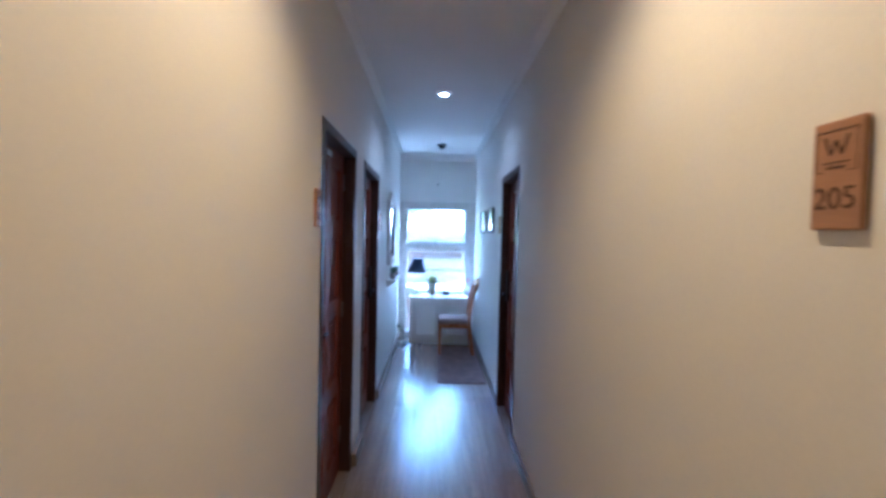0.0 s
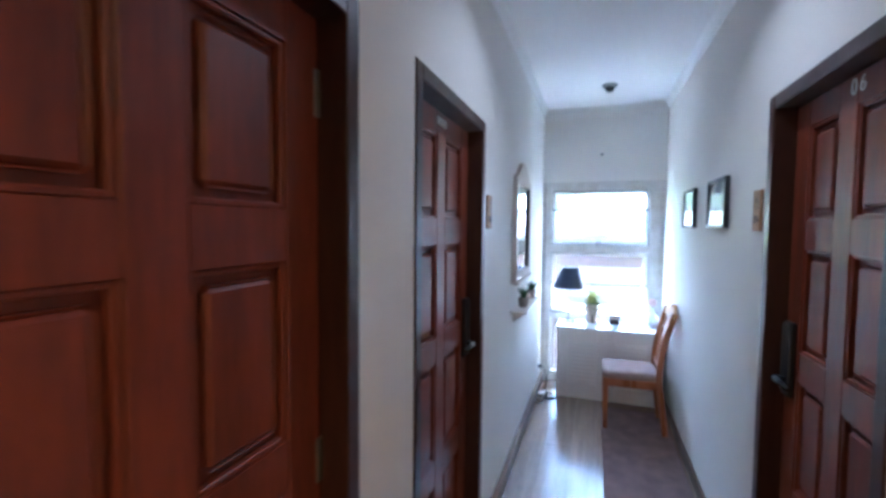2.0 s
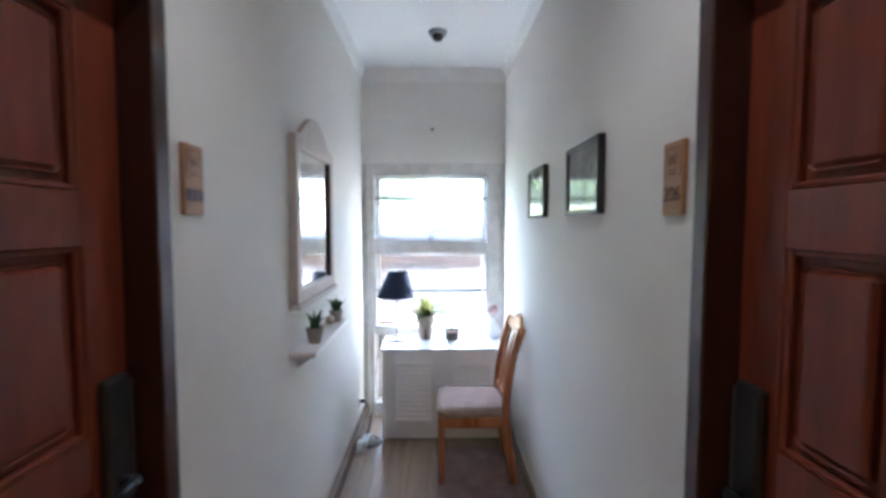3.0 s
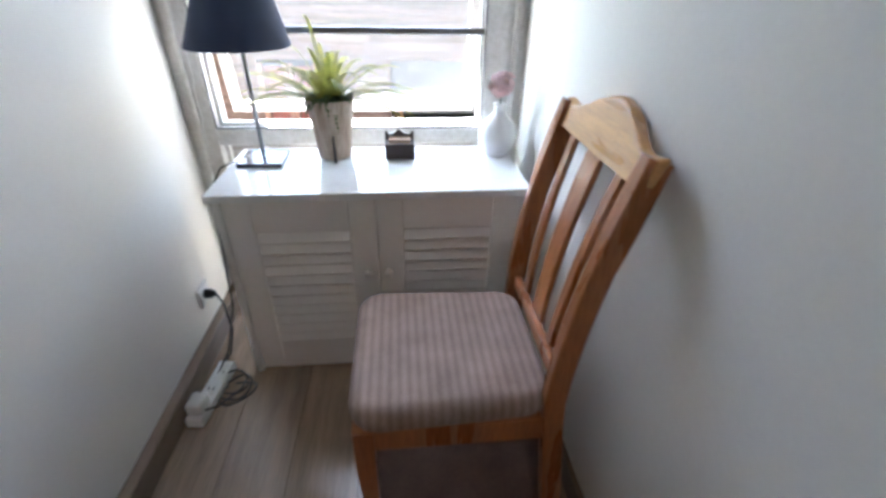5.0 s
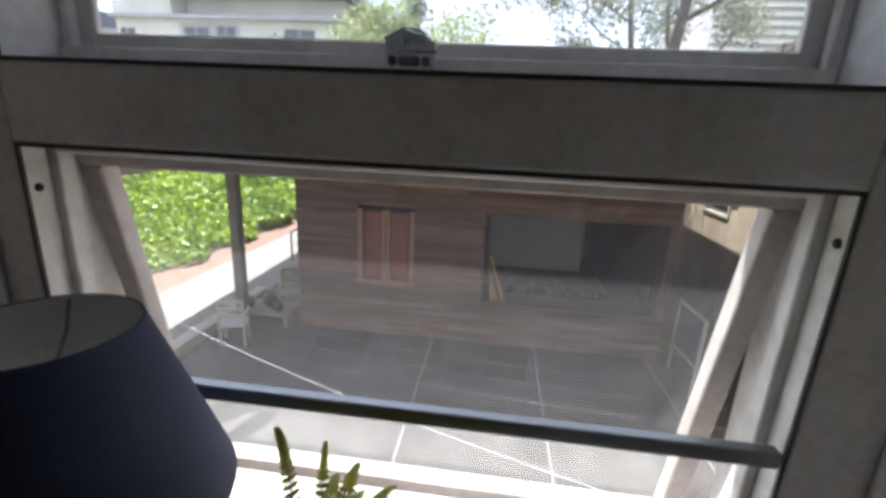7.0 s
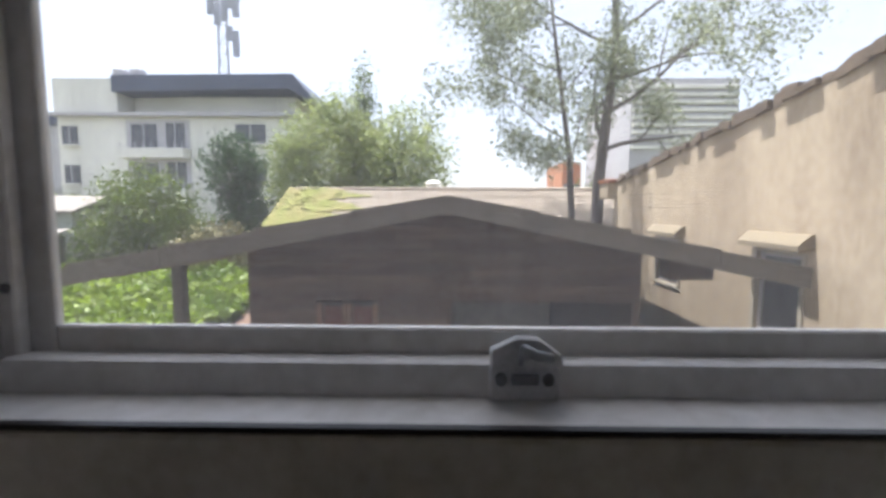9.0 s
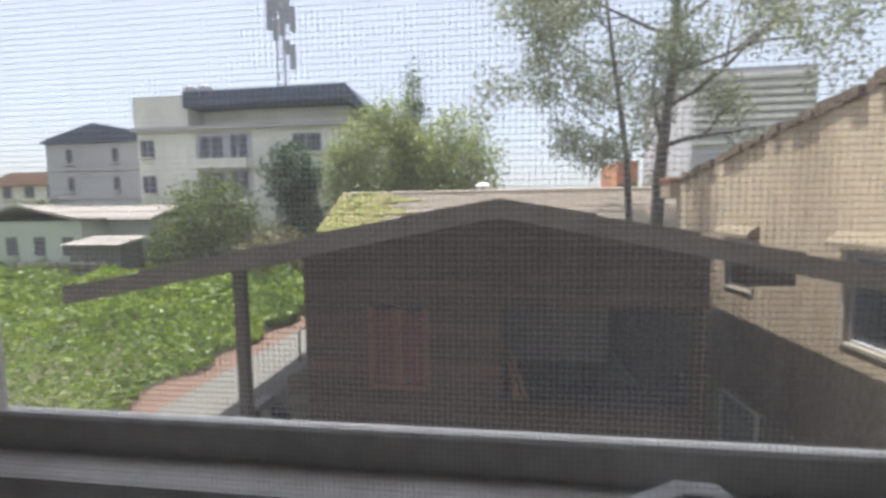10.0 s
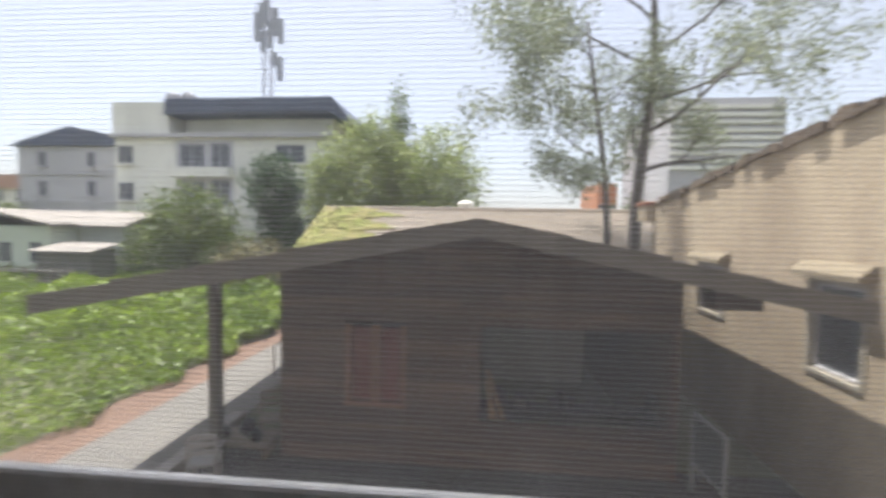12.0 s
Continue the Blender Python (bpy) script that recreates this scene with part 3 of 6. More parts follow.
for i, (x, y, k) in enumerate(((-4.6, 8.1, 1.0), (-4.2, 8.3, 1.3), (-3.9, 8.05, 0.9))):
    p = thing("clay_pot", (x, y, G + 0.32), "dark round clay pot on the platform", "pot", "pots on the platform")
    part("body", lathe(bmesh.new(), [(0.07 * k, 0), (0.13 * k, 0.09 * k), (0.12 * k, 0.17 * k), (0.08 * k, 0.21 * k), (0.10 * k, 0.23 * k), (0.06 * k, 0.2 * k)], (x, y, G + 0.32), 16), BLACK_METAL, p, smooth=True)
rail = thing("hand_rail", (-6.1, 14.0, G), "thin rusty rail beside the path", "railing")
for y in (12.6, 14.0, 15.4):
    part("post", tube(bmesh.new(), [(-5.75, y, G - 0.02), (-5.75, y, G + 0.95)], 0.03, 6), RED_EARTH, rail)
part("rail", tube(bmesh.new(), [(-5.75, 12.6, G + 0.93), (-5.75, 15.4, G + 0.93)], 0.025, 6), RED_EARTH, rail)
# a cable slung over the yard
bm = bmesh.new()
tube(bm, [(-5.6 + 12.0 * s, 6.25 - 4.6 * s, -2.0 - 0.35 * math.sin(math.pi * s) + 0.35 * s) for s in np.linspace(0, 1, 24)], 0.004, 6)
for k in range(3):
    tube(bm, [(-6.0 + 13.0 * s, 6.9 - 0.4 * k - 1.2 * s, -2.2 - 0.05 * k - 0.25 * math.sin(math.pi * s)) for s in np.linspace(0, 1, 20)], 0.0014, 5)
whole("yard_cable", bm, FAR_GREY, "pale cables slung low across the yard", "cable", smooth=True)

# plastered building beside the yard
BX = 6.3
plaster_house = thing("plastered_building", (9.5, 8.0, G), "old ochre plastered building with hooded windows", "building")
side_openings = ((10.85, 12.0, -0.40, 0.76), (6.98, 8.02, -0.73, 0.78))


def slope_top(y):
    return 3.69 - (y - 6.0) * 0.13


bm = bmesh.new()
edge = -6.0
for y0, y1, z0, z1 in sorted(side_openings):
    prism(bm, [(edge, G), (y0, G), (y0, slope_top(y0)), (edge, slope_top(edge))], "x", BX, BX + 0.2)
    prism(bm, [(y0, z1), (y1, z1), (y1, slope_top(y1)), (y0, slope_top(y0))], "x", BX, BX + 0.2)
    box(bm, BX, BX + 0.2, y0, y1, G, z0)
    edge = y1
prism(bm, [(edge, G), (15.4, G), (15.4, slope_top(15.4)), (edge, slope_top(edge))], "x", BX, BX + 0.2)
box(bm, BX + 0.2, 14, 15.2, 15.4, G, 2.3)
part("wall", bm, PLASTER, plaster_house)
COPING = surface("dark_coping", (0.17, 0.125, 0.085), 0.9, var=0.3, scale=2, fine=12, bump=0.5)
rng = random.Random(31)
y = -6.0
while y < 15.4:
    y1 = min(y + rng.uniform(0.22, 0.55), 15.5)
    a, b = rng.uniform(0.02, 0.17), rng.uniform(0.02, 0.17)
    out = rng.uniform(0.01, 0.13)
    bm = prism(bmesh.new(), [(y, slope_top(y) - rng.uniform(0.02, 0.12)), (y1, slope_top(y1) - rng.uniform(0.02, 0.12)), (y1, slope_top(y1) + b), ((y + y1) / 2, slope_top((y + y1) / 2) + max(a, b)), (y, slope_top(y) + a)], "x", BX - out, BX + 0.32)
    part("coping_stone", bm, COPING, plaster_house, "mossy dark broken coping")
    y = y1
part("roof", prism(bmesh.new(), [(-6.0, slope_top(-6) - 0.1), (15.2, slope_top(15.2) - 0.1), (15.2, slope_top(15.2)), (-6.0, slope_top(-6))], "x", BX + 0.33, 14), RUST_ROOF, plaster_house)
part("corner_coping", cube(BX - 0.34, BX + 0.54, 15.2, 16.15, 2.45, 2.58, bevel=0.02), surface("red_brick_coping", (0.40, 0.17, 0.10), 0.85, var=0.2, scale=5, fine=30, bump=0.3), plaster_house, "red brick coping on the corner block")
part("corner_cap", cube(BX - 0.3, BX + 0.5, 15.25, 16.1, 1.9, 2.45, bevel=0.02), PLASTER, plaster_house)
HOOD = surface("stained_hood", (0.22, 0.18, 0.12), 0.9, var=0.2, scale=3, fine=20, bump=0.5, other=(0.16, 0.13, 0.09))
FRAME_PALE = surface("pale_window_surround", (0.38, 0.345, 0.28), 0.85, var=0.08)
for y0, y1, z0, z1 in side_openings:
    w = part("window", cube(BX + 0.10, BX + 0.12, y0, y1, z0, z1), FAR_WINDOW, plaster_house, "dark glazed window")
    bm = bmesh.new()
    for a, b, c, d in ((y0 - 0.1, y0, z0 - 0.08, z1 + 0.06), (y1, y1 + 0.1, z0 - 0.08, z1 + 0.06), (y0, y1, z1, z1 + 0.06), (y0, y1, z0 - 0.08, z0)):
        box(bm, BX - 0.03, BX + 0.04, a, b, c, d, 0.008)
    part("frame", bm, FRAME_PALE, w)
    bm = bmesh.new()
    for a, b, c, d in ((y0, y0 + 0.07, z0, z1), (y1 - 0.07, y1, z0, z1), (y0, y1, z1 - 0.06, z1), (y0, y1, z0, z0 + 0.06), (y0, y1, z1 - 0.4, z1 - 0.35)):
        box(bm, BX + 0.05, BX + 0.095, a, b, c, d, 0.005)
    part("casement", bm, FAR_GREY, w)
    bm = prism(bmesh.new(), [(BX - 0.27, z1 + 0.10), (BX, z1 + 0.14), (BX, z1 + 0.36), (BX - 0.05, z1 + 0.38), (BX - 0.27, z1 + 0.19)], "y", y0 - 0.22, y1 + 0.22)
    part("hood", bm, HOOD, w, "plaster sunshade hood")
gate = thing("metal_gate", (4.345, 7.4, G), "narrow metal-framed gate standing open beside the house", "gate")
for p in ((4.33, 7.86), (4.36, 6.88)):
    part("gate_post", tube(bmesh.new(), ((*p, G), (*p, -1.58)), 0.035, 8), GATE_PAINT, gate)
for z in (-2.5, -1.6):
    part("gate_rail", tube(bmesh.new(), ((4.33, 7.83, z), (4.36, 6.91, z)), 0.028, 8), GATE_PAINT, gate)
part("gate_panel", prism(bmesh.new(), [(4.337, 7.82), (4.363, 6.92), (4.351, 6.92), (4.325, 7.82)], "z", -2.47, -1.63), GREY_SHEET, gate, "dark grey sheet panel")

# house behind, with moss on its roof
back_house = thing("tiled_house", (1.0, 22.0, G), "low house behind with a pale tiled roof and moss", "house")
part("wall", cube(-6.0, 7.4, 19, 25, G, 0.6), FAR_WHITE, back_house)
part("roof", prism(bmesh.new(), [(17.6, 0.25), (22, 2.5), (26.4, 0.25), (26.4, 0.15), (22, 2.38), (17.6, 0.15)], "x", -7.6, 9.5), RUST_ROOF, back_house, "sun-bleached roof sheets")
MOSS = surface("roof_moss", (0.16, 0.19, 0.035), 0.9, var=0.3, scale=1.5, fine=9, other=(0.22, 0.18, 0.07), bump=0.6)
bm = bmesh.new()
rng = random.Random(12)
for i in range(36):
    y0, y1 = 17.6 + 4.4 * i / 36, 17.6 + 4.4 * (i + 1) / 36
    z0, z1 = 0.25 + 2.25 * i / 36, 0.25 + 2.25 * (i + 1) / 36
    x = -7.6
    stop = -4.6 + 0.9 * math.sin(i * 0.7) + rng.uniform(-0.5, 0.5)
    while x < stop:
        w = rng.uniform(0.15, 0.5)
        t = rng.uniform(0.05, 0.10)
        if rng.random() < 0.93:
            prism(bm, [(y0, z0 + 0.012), (y1 - 0.01, z1 + 0.012), (y1 - 0.01, z1 + t), (y0, z0 + t)], "x", x, x + w - 0.02)
        x += w
part("moss", bm, MOSS, back_house, "ragged yellow-green moss", kind="stuff")
bm = bmesh.new()
for i in range(18):
    y = 17.6 + 4.4 * i / 18
    z = 0.25 + 2.25 * i / 18
    box(bm, -7.6, 9.5, y, y + 0.05, z + 0.03, z + 0.075)
part("roof_courses", bm, RUST_ROOF, back_house, kind="stuff")
part("ridge_tiles", tube(bmesh.new(), [(-7.6, 22, 2.5), (9.5, 22, 2.53)], 0.09, 8), RUST_ROOF, back_house)
part("chimney_tank", lathe(bmesh.new(), [(0.3, 0), (0.34, 0.25), (0.42, 0.3), (0.42, 0.36), (0.2, 0.5), (0.02, 0.55)], (-0.35, 22.4, 2.45), 12), FAR_WHITE, back_house, "white roof tank")

# ---- far buildings ----
def far_building(name, x0, x1, y0, depth, top, material, rows, cols, label, win=(1.6, 1.7), first=0.9, skip=()):
    b = thing(name, ((x0 + x1) / 2, y0 + depth / 2, G), label, "building")
    part("wall", cube(x0, x1, y0, y0 + depth, G, top), material, b)
    step = (top - G) / rows
    for r in range(rows):
        for c in range(cols):
            if (r, c) in skip:
                continue
            x = x0 + (x1 - x0) * (c + 0.5) / cols
            z = G + step * r + first
            w = part("window", cube(x - win[0] / 2, x + win[0] / 2, y0 - 0.04, y0 + 0.02, z, z + win[1], bevel=0.01), FAR_WINDOW, b)
            part("sill", cube(x - win[0] / 2 - 0.15, x + win[0] / 2 + 0.15, y0 - 0.4, y0 - 0.05, z - 0.2, z - 0.05), material, w)
    return b


apartments = far_building("apartment_building", -39.3, -14.7, 44, 12, 10.2, FAR_WHITE, 1, 0, "four-storey white apartment block with a dark canopy on its roof")
for k in range(3):
    for x0, x1, z0, z1 in ((-38.9, -37.3, 7.3, 9.1), (-31.9, -29.3, 6.9, 9.3), (-28.4, -26.5, 6.3, 9.4), (-21.4, -18.4, 7.4, 9.3)):
        w = part("window", cube(x0, x1, 43.92, 44.03, z0 - 3.85 * k, z1 - 3.85 * k, bevel=0.02), FAR_WINDOW, apartments)
        part("sill", cube(x0 - 0.15, x1 + 0.15, 43.5, 43.91, z0 - 3.85 * k - 0.2, z0 - 3.85 * k - 0.02), FAR_WHITE, w)
        part("mullion", cube((x0 + x1) / 2 - 0.05, (x0 + x1) / 2 + 0.05, 43.86, 43.915, z0 - 3.85 * k, z1 - 3.85 * k), FAR_GREY, w)
for k in range(3):
    # grey sheet on the flat facade paints the shade of a recessed bay
    part("balcony_back", cube(-32.4, -26.0, 43.96, 44.01, 6.0 - 3.85 * k, 9.75 - 3.85 * k), FAR_GREY, apartments, "flat grey panel standing in for shade in the balcony recess")
    for i in range(9):
        x = -32.3 + i * 0.77
        part("balcony_post", cube(x - 0.035, x + 0.035, 42.78, 42.86, 6.86 - 3.85 * k, 7.35 - 3.85 * k), FAR_GREY, apartments)
part("parapet", cube(-39.4, -33.0, 43.8, 56, 10.2, 13.7), FAR_WHITE, apartments)
part("floor_band", cube(-39.6, -14.4, 43.3, 44, 10.0, 10.35), FAR_GREY, apartments)
part("roof_storey", cube(-32.8, -16, 46, 56, 10.3, 12.4), FAR_WHITE, apartments)
part("canopy", prism(bmesh.new(), [(-33.2, 13.9), (-15.4, 14.0), (-13.4, 11.6), (-13.7, 11.4), (-15.8, 12.6), (-33.2, 12.3)], "y", 43.4, 56), FAR_ROOF, apartments, "dark blue sheet canopy")
for z in (2.0, 5.85):
    part("balcony", cube(-32.4, -26.0, 42.7, 44, z, z + 1.0, bevel=0.02), FAR_WHITE, apartments)
for x in (-33.0, -31.3):
    part("water_tank", lathe(bmesh.new(), [(0.7, 0), (0.72, 0.9), (0.3, 1.15)], (x, 44.6, 13.7), 12), FAR_GREY, apartments)
apartments.location += Vector((0.6, 0.0, 0.45))
grey_block = far_building("grey_building", -52.4, -40.4, 46, 12, 9.9, FAR_GREY, 4, 2, "grey three-storey building with a blue gabled roof", (0.85, 1.6), 1.0)
for k in range(3):
    part("floor_band", cube(-52.5, -40.3, 45.85, 45.99, 0.25 + 3.24 * k, 0.45 + 3.24 * k), FAR_GREY, grey_block)
part("roof", prism(bmesh.new(), [(-53, 9.9), (-39.9, 9.9), (-40.3, 11.1), (-45.7, 12.1), (-51.6, 10.5)], "y", 45.6, 58), FAR_ROOF, grey_block, "blue sheet roof")
COTTAGE_ROOF = surface("cottage_roof_sheets", (0.30, 0.27, 0.24), 0.8, var=0.15, scale=0.5, fine=8, stretch=(1, 0.3, 1))
white_house = far_building("white_cottage", -40.3, -30.5, 29, 9, 1.15, surface("pale_green_wall", (0.62, 0.66, 0.55), 0.9, var=0.06, scale=0.3), 1, 4, "pale gabled cottage at the field's far side", (1.0, 1.4), 1.6)
part("roof", prism(bmesh.new(), [(-41.5, 1.1), (-35.1, 2.4), (-30.0, 1.35), (-30.0, 1.15), (-35.1, 2.2), (-41.5, 0.9)], "y", 28.3, 38.5), COTTAGE_ROOF, white_house, "weathered pale roof sheets")
part("wing_wall", cube(-34.0, -26.8, 31.2, 38, G, 1.4), surface("wing_render", (0.50, 0.52, 0.46), 0.9, var=0.1, scale=0.3), white_house)
part("wing_roof", prism(bmesh.new(), [(30.6, 1.25), (34, 2.4), (38.4, 1.25), (38.4, 1.1), (34, 2.2), (30.6, 1.1)], "x", -35.0, -26.2), COTTAGE_ROOF, white_house, "pale sheet roof of the rear wing")
part("lean_to", cube(-29.5, -25.5, 27, 29, G, -0.4), surface("shed_boards", (0.20, 0.19, 0.17), 0.85, var=0.25, scale=1.2, fine=8, stretch=(4, 4, 0.5)), white_house, "grey board lean-to shed")
part("lean_to_roof", prism(bmesh.new(), [(26.6, -0.45), (29.2, 0.05), (29.2, -0.05), (26.6, -0.55)], "x", -29.8, -25.2), COTTAGE_ROOF, white_house)
for i in range(9):
    part("fence_post", cube(-33.0 + i * 0.85, -32.88 + i * 0.85, 26.2, 26.32, G, G + 1.5), COTTAGE_ROOF, white_house)
for z in (0.6, 1.25):
    part("fence_rail", cube(-33.1, -26.0, 26.1, 26.19, G + z, G + z + 0.12), COTTAGE_ROOF, white_house)
villa = far_building("distant_house", -78, -58, 60, 10, 6.2, FAR_WHITE, 3, 5, "distant white house with an orange roof", (1.6, 1.8), 1.2)
part("roof", prism(bmesh.new(), [(-79, 6.2), (-57, 6.2), (-62, 8.2), (-74, 8.2)], "y", 59, 71), surface("faded_orange_tiles", (0.50, 0.31, 0.23), 0.8, var=0.12, scale=0.4), villa, "orange tiled roof")
hotel = far_building("louvred_building", 18.2, 28.6, 44, 14, 14.2, FAR_GREY, 1, 1, "tall grey louvred building behind the trees", (0.5, 0.5), 1.2)
for i in range(9):
    part("louvre", cube(18.3, 28.5, 43.7, 43.98, 7.4 + i * 0.72, 7.75 + i * 0.72, bevel=0.02), FAR_WHITE, hotel)
orange_shop = far_building("orange_building", 13.2, 15.3, 50, 8, 6.7, ORANGE, 2, 2, "small orange building far behind", (0.8, 1.0), 1.5)
for i, (x0, x1, h) in enumerate(((-9, 0, 3.6), (1, 9, 3.0), (16, 30, 4.2), (32, 60, 5.0), (-110, -80, 5.5), (-56, -50, 5.0))):
    far_building("far_house", x0, x1, 78 + i, 8, h, FAR_GREY if i % 2 else FAR_WHITE, 2, 4, "distant pale low house in the haze", (1.3, 1.4), 1.0)

MAST_GREY = surface("mast_grey", (0.42, 0.43, 0.48), 0.7, var=0.1)
# telephone mast on the roof
mast = thing("antenna_mast", (-24.1, 48.5, 12.4), "lattice telephone mast with antenna panels", "antenna mast")
bm = bmesh.new()
for dx, dy in ((-0.55, -0.5), (0.55, -0.5), (0, 0.6)):
    tube(bm, [(-24.1 + dx, 48.5 + dy, 12.4), (-24.1 + dx * 0.7, 48.5 + dy * 0.7, 25.4)], 0.11, 6)
for i in range(13):
    z, s = 12.8 + i * 0.95, -1 if i % 2 else 1
    k = 1 - 0.3 * i / 13
    tube(bm, [(-24.1 - 0.55 * k * s, 48.0, z), (-24.1 + 0.55 * k * s, 48.0, z + 0.95)], 0.05, 5)
    tube(bm, [(-24.1 - 0.55 * k, 48.0, z), (-24.1 + 0.55 * k, 48.0, z)], 0.05, 5)
part("lattice", bm, FAR_GREY, mast)
for x, z, h in ((-25.0, 21.3, 3.2), (-24.5, 22.6, 2.9), (-23.9, 23.2, 2.9), (-23.5, 20.6, 2.9), (-22.9, 21.9, 3.0), (-22.3, 21.0, 2.7), (-24.3, 20.2, 2.2), (-22.4, 17.0, 2.6), (-23.0, 18.6, 1.5)):
    part("antenna_panel", cube(x - 0.32, x + 0.32, 47.3, 47.6, z, z + h, bevel=0.05), MAST_GREY, mast)
mast.location += Vector((0.35, 0.0, 0.35))

# ---- trees ----
def limb(bm, start, way, length, radius, rng, depth, tips, bend=0.25):
    p, d = Vector(start), Vector(way).normalized()
    pts, radii = [p.copy()], [radius]
    n = 5
    for i in range(n):
        d = (d + Vector((rng.uniform(-bend, bend), rng.uniform(-bend, bend), rng.uniform(-bend, bend * 1.1)))).normalized()
        p = p + d * (length / n)
        pts.append(p.copy())
        radii.append(radius * (1 - 0.75 * (i + 1) / n))
        if depth and i >= 1:
            side = d.cross(Vector((rng.uniform(-1, 1), rng.uniform(-1, 1), rng.uniform(-1, 1)))).normalized()
            limb(bm, p, d * 0.6 + side, length * rng.uniform(0.4, 0.62), radii[-1] * 0.7, rng, depth - 1, tips, bend)
    if depth <= 1:
        tips.extend(pts[2:])
    tube(bm, pts, radii, 6 if radius > 0.06 else 4, caps=False)


def branching_tree(name, trunk, radius, arms, leaves_per_tip, leaf_size, material, label, seed, spread=0.3):
    """A tree with a bent trunk, limbs from heights along it, and sparse leaves round the twigs."""
    rng = random.Random(seed)
    base = thing(name, trunk[0], label, "tree")
    bm, tips = bmesh.new(), []
    n = len(trunk)
    tube(bm, trunk, [radius * (1 - 0.7 * i / (n - 1)) for i in range(n)], 10)
    for k, way, length in arms:
        i = int(k)
        p = Vector(trunk[i]).lerp(Vector(trunk[min(i + 1, n - 1)]), k - i)
        limb(bm, p, way, length, radius * (0.5 - 0.06 * k), rng, 2, tips)
    part("trunk", bm, BARK, base, smooth=True)
    g = np.random.default_rng(seed)
    c = np.array([tuple(t) for t in tips])
    c = np.repeat(c, leaves_per_tip, axis=0) + g.normal(0, spread, (len(tips) * leaves_per_tip, 3))
    crown = new("crown", quads("crown", leaf_quads(c, leaf_size, g, 0.5, 0.45), material))
    hang(crown, base)
    tagged(crown, "thin pale green leaves with gaps")
    return base


def full_tree(name, base_at, lobes, clumps, per, leaf_size, material, label, seed, trunk_r=0.25, group=""):
    """A dense tree or bush: lobes (x, y, z, rx, ry, rz) filled with leaf clumps."""
    rng, g = random.Random(seed), np.random.default_rng(seed)
    base = thing(name, base_at, label, "tree", group)
    volume = np.array([l[3] * l[4] * l[5] for l in lobes])
    pick = g.choice(len(lobes), clumps, p=volume / volume.sum())
    d = g.normal(size=(clumps, 3))
    d /= np.linalg.norm(d, axis=1)[:, None]
    r = g.uniform(0.45, 1.08, clumps)[:, None]
    L = np.array(lobes)
    c = L[pick, :3] + d * r * L[pick, 3:]
    pts = np.repeat(c, per, axis=0) + g.normal(0, leaf_size * 1.1, (clumps * per, 3))
    crown = new("crown", quads("crown", leaf_quads(pts, leaf_size, g, 0.2, 0.6), material))
    hang(crown, base)
    bm = bmesh.new()
    top = max(l[2] for l in lobes)
    tube(bm, [base_at, (base_at[0] + 0.1, base_at[1], (base_at[2] + top) / 2), (base_at[0], base_at[1], top)], [trunk_r, trunk_r * 0.7, trunk_r * 0.2], 8)
    for k in range(0, clumps, max(1, clumps // 14)):
        q = Vector(c[k])
        s = Vector((base_at[0], base_at[1], base_at[2] + (q.z - base_at[2]) * 0.55))
        tube(bm, [s, s.lerp(q, 0.5) + Vector((0, 0, 0.2)), q], [trunk_r * 0.4, trunk_r * 0.25, 0.02], 5)
    part("trunk", bm, BARK, base, smooth=True)
    return base


branching_tree("shade_tree", [(6.5, 18, G), (6.55, 18, 0), (6.6, 18, 2.7), (6.85, 18.1, 5.2), (7.1, 18, 7.8), (7.0, 18, 10.2), (6.8, 18, 12.6)], 0.30,
               [(2.6, (-0.3, 0.5, 1), 4.2), (3.1, (1.0, -0.2, 0.5), 5.2), (3.6, (1.0, 0.3, 0.25), 5.6), (4.1, (-1.0, 0.2, 0.5), 5.2), (4.3, (1.0, -0.3, 0.5), 5.4), (4.8, (-0.6, -0.6, 0.7), 4.4), (5.2, (0.8, 0.4, 0.8), 4.2), (5.6, (-0.5, 0.3, 1), 3.6), (2.5, (1.0, -0.3, 0.35), 3.6)],
               22, 0.19, PALE_LEAF, "tall thin-leaved tree with a leaning grey trunk", 5)
branching_tree("shade_tree", [(5.3, 17.2, G), (5.3, 17.2, -0.5), (5.3, 17.2, 1.4), (5.15, 17.2, 3.6), (4.85, 17.2, 5.6), (4.55, 17.2, 7.6), (4.3, 17.2, 9.4)], 0.17,
               [(2.7, (0.3, 0.1, 1), 3.6), (3.3, (-1.0, 0.2, 0.35), 3.4), (3.8, (-1, -0.2, 0.5), 4.2), (4.2, (1.0, 0.3, 0.6), 2.8), (4.6, (-1.0, 0.3, 0.35), 4.4), (5.2, (-0.7, -0.4, 0.8), 3.4), (2.9, (-1.0, -0.3, 0.25), 2.2)],
               22, 0.18, PALE_LEAF, "slender thin-leaved tree behind the roof ridge", 8)
full_tree("bushy_tree", (-21.5, 31, G), [(-21.2, 31, 1.2, 3.4, 2.5, 3.3), (-24.0, 31, -0.6, 2.8, 2.2, 1.9), (-18.6, 31, -0.2, 2.4, 2.2, 2.2)], 900, 9, 0.30, TREE_LEAF, "round bushy green tree at the field's edge", 21)
full_tree("dark_tree", (-15.2, 32, G), [(-15.2, 32, 4.4, 2.0, 1.8, 2.5), (-14.8, 32, 1.2, 1.7, 1.6, 2.6)], 620, 10, 0.28, DARK_LEAF, "narrow dense dark-green tree", 22)
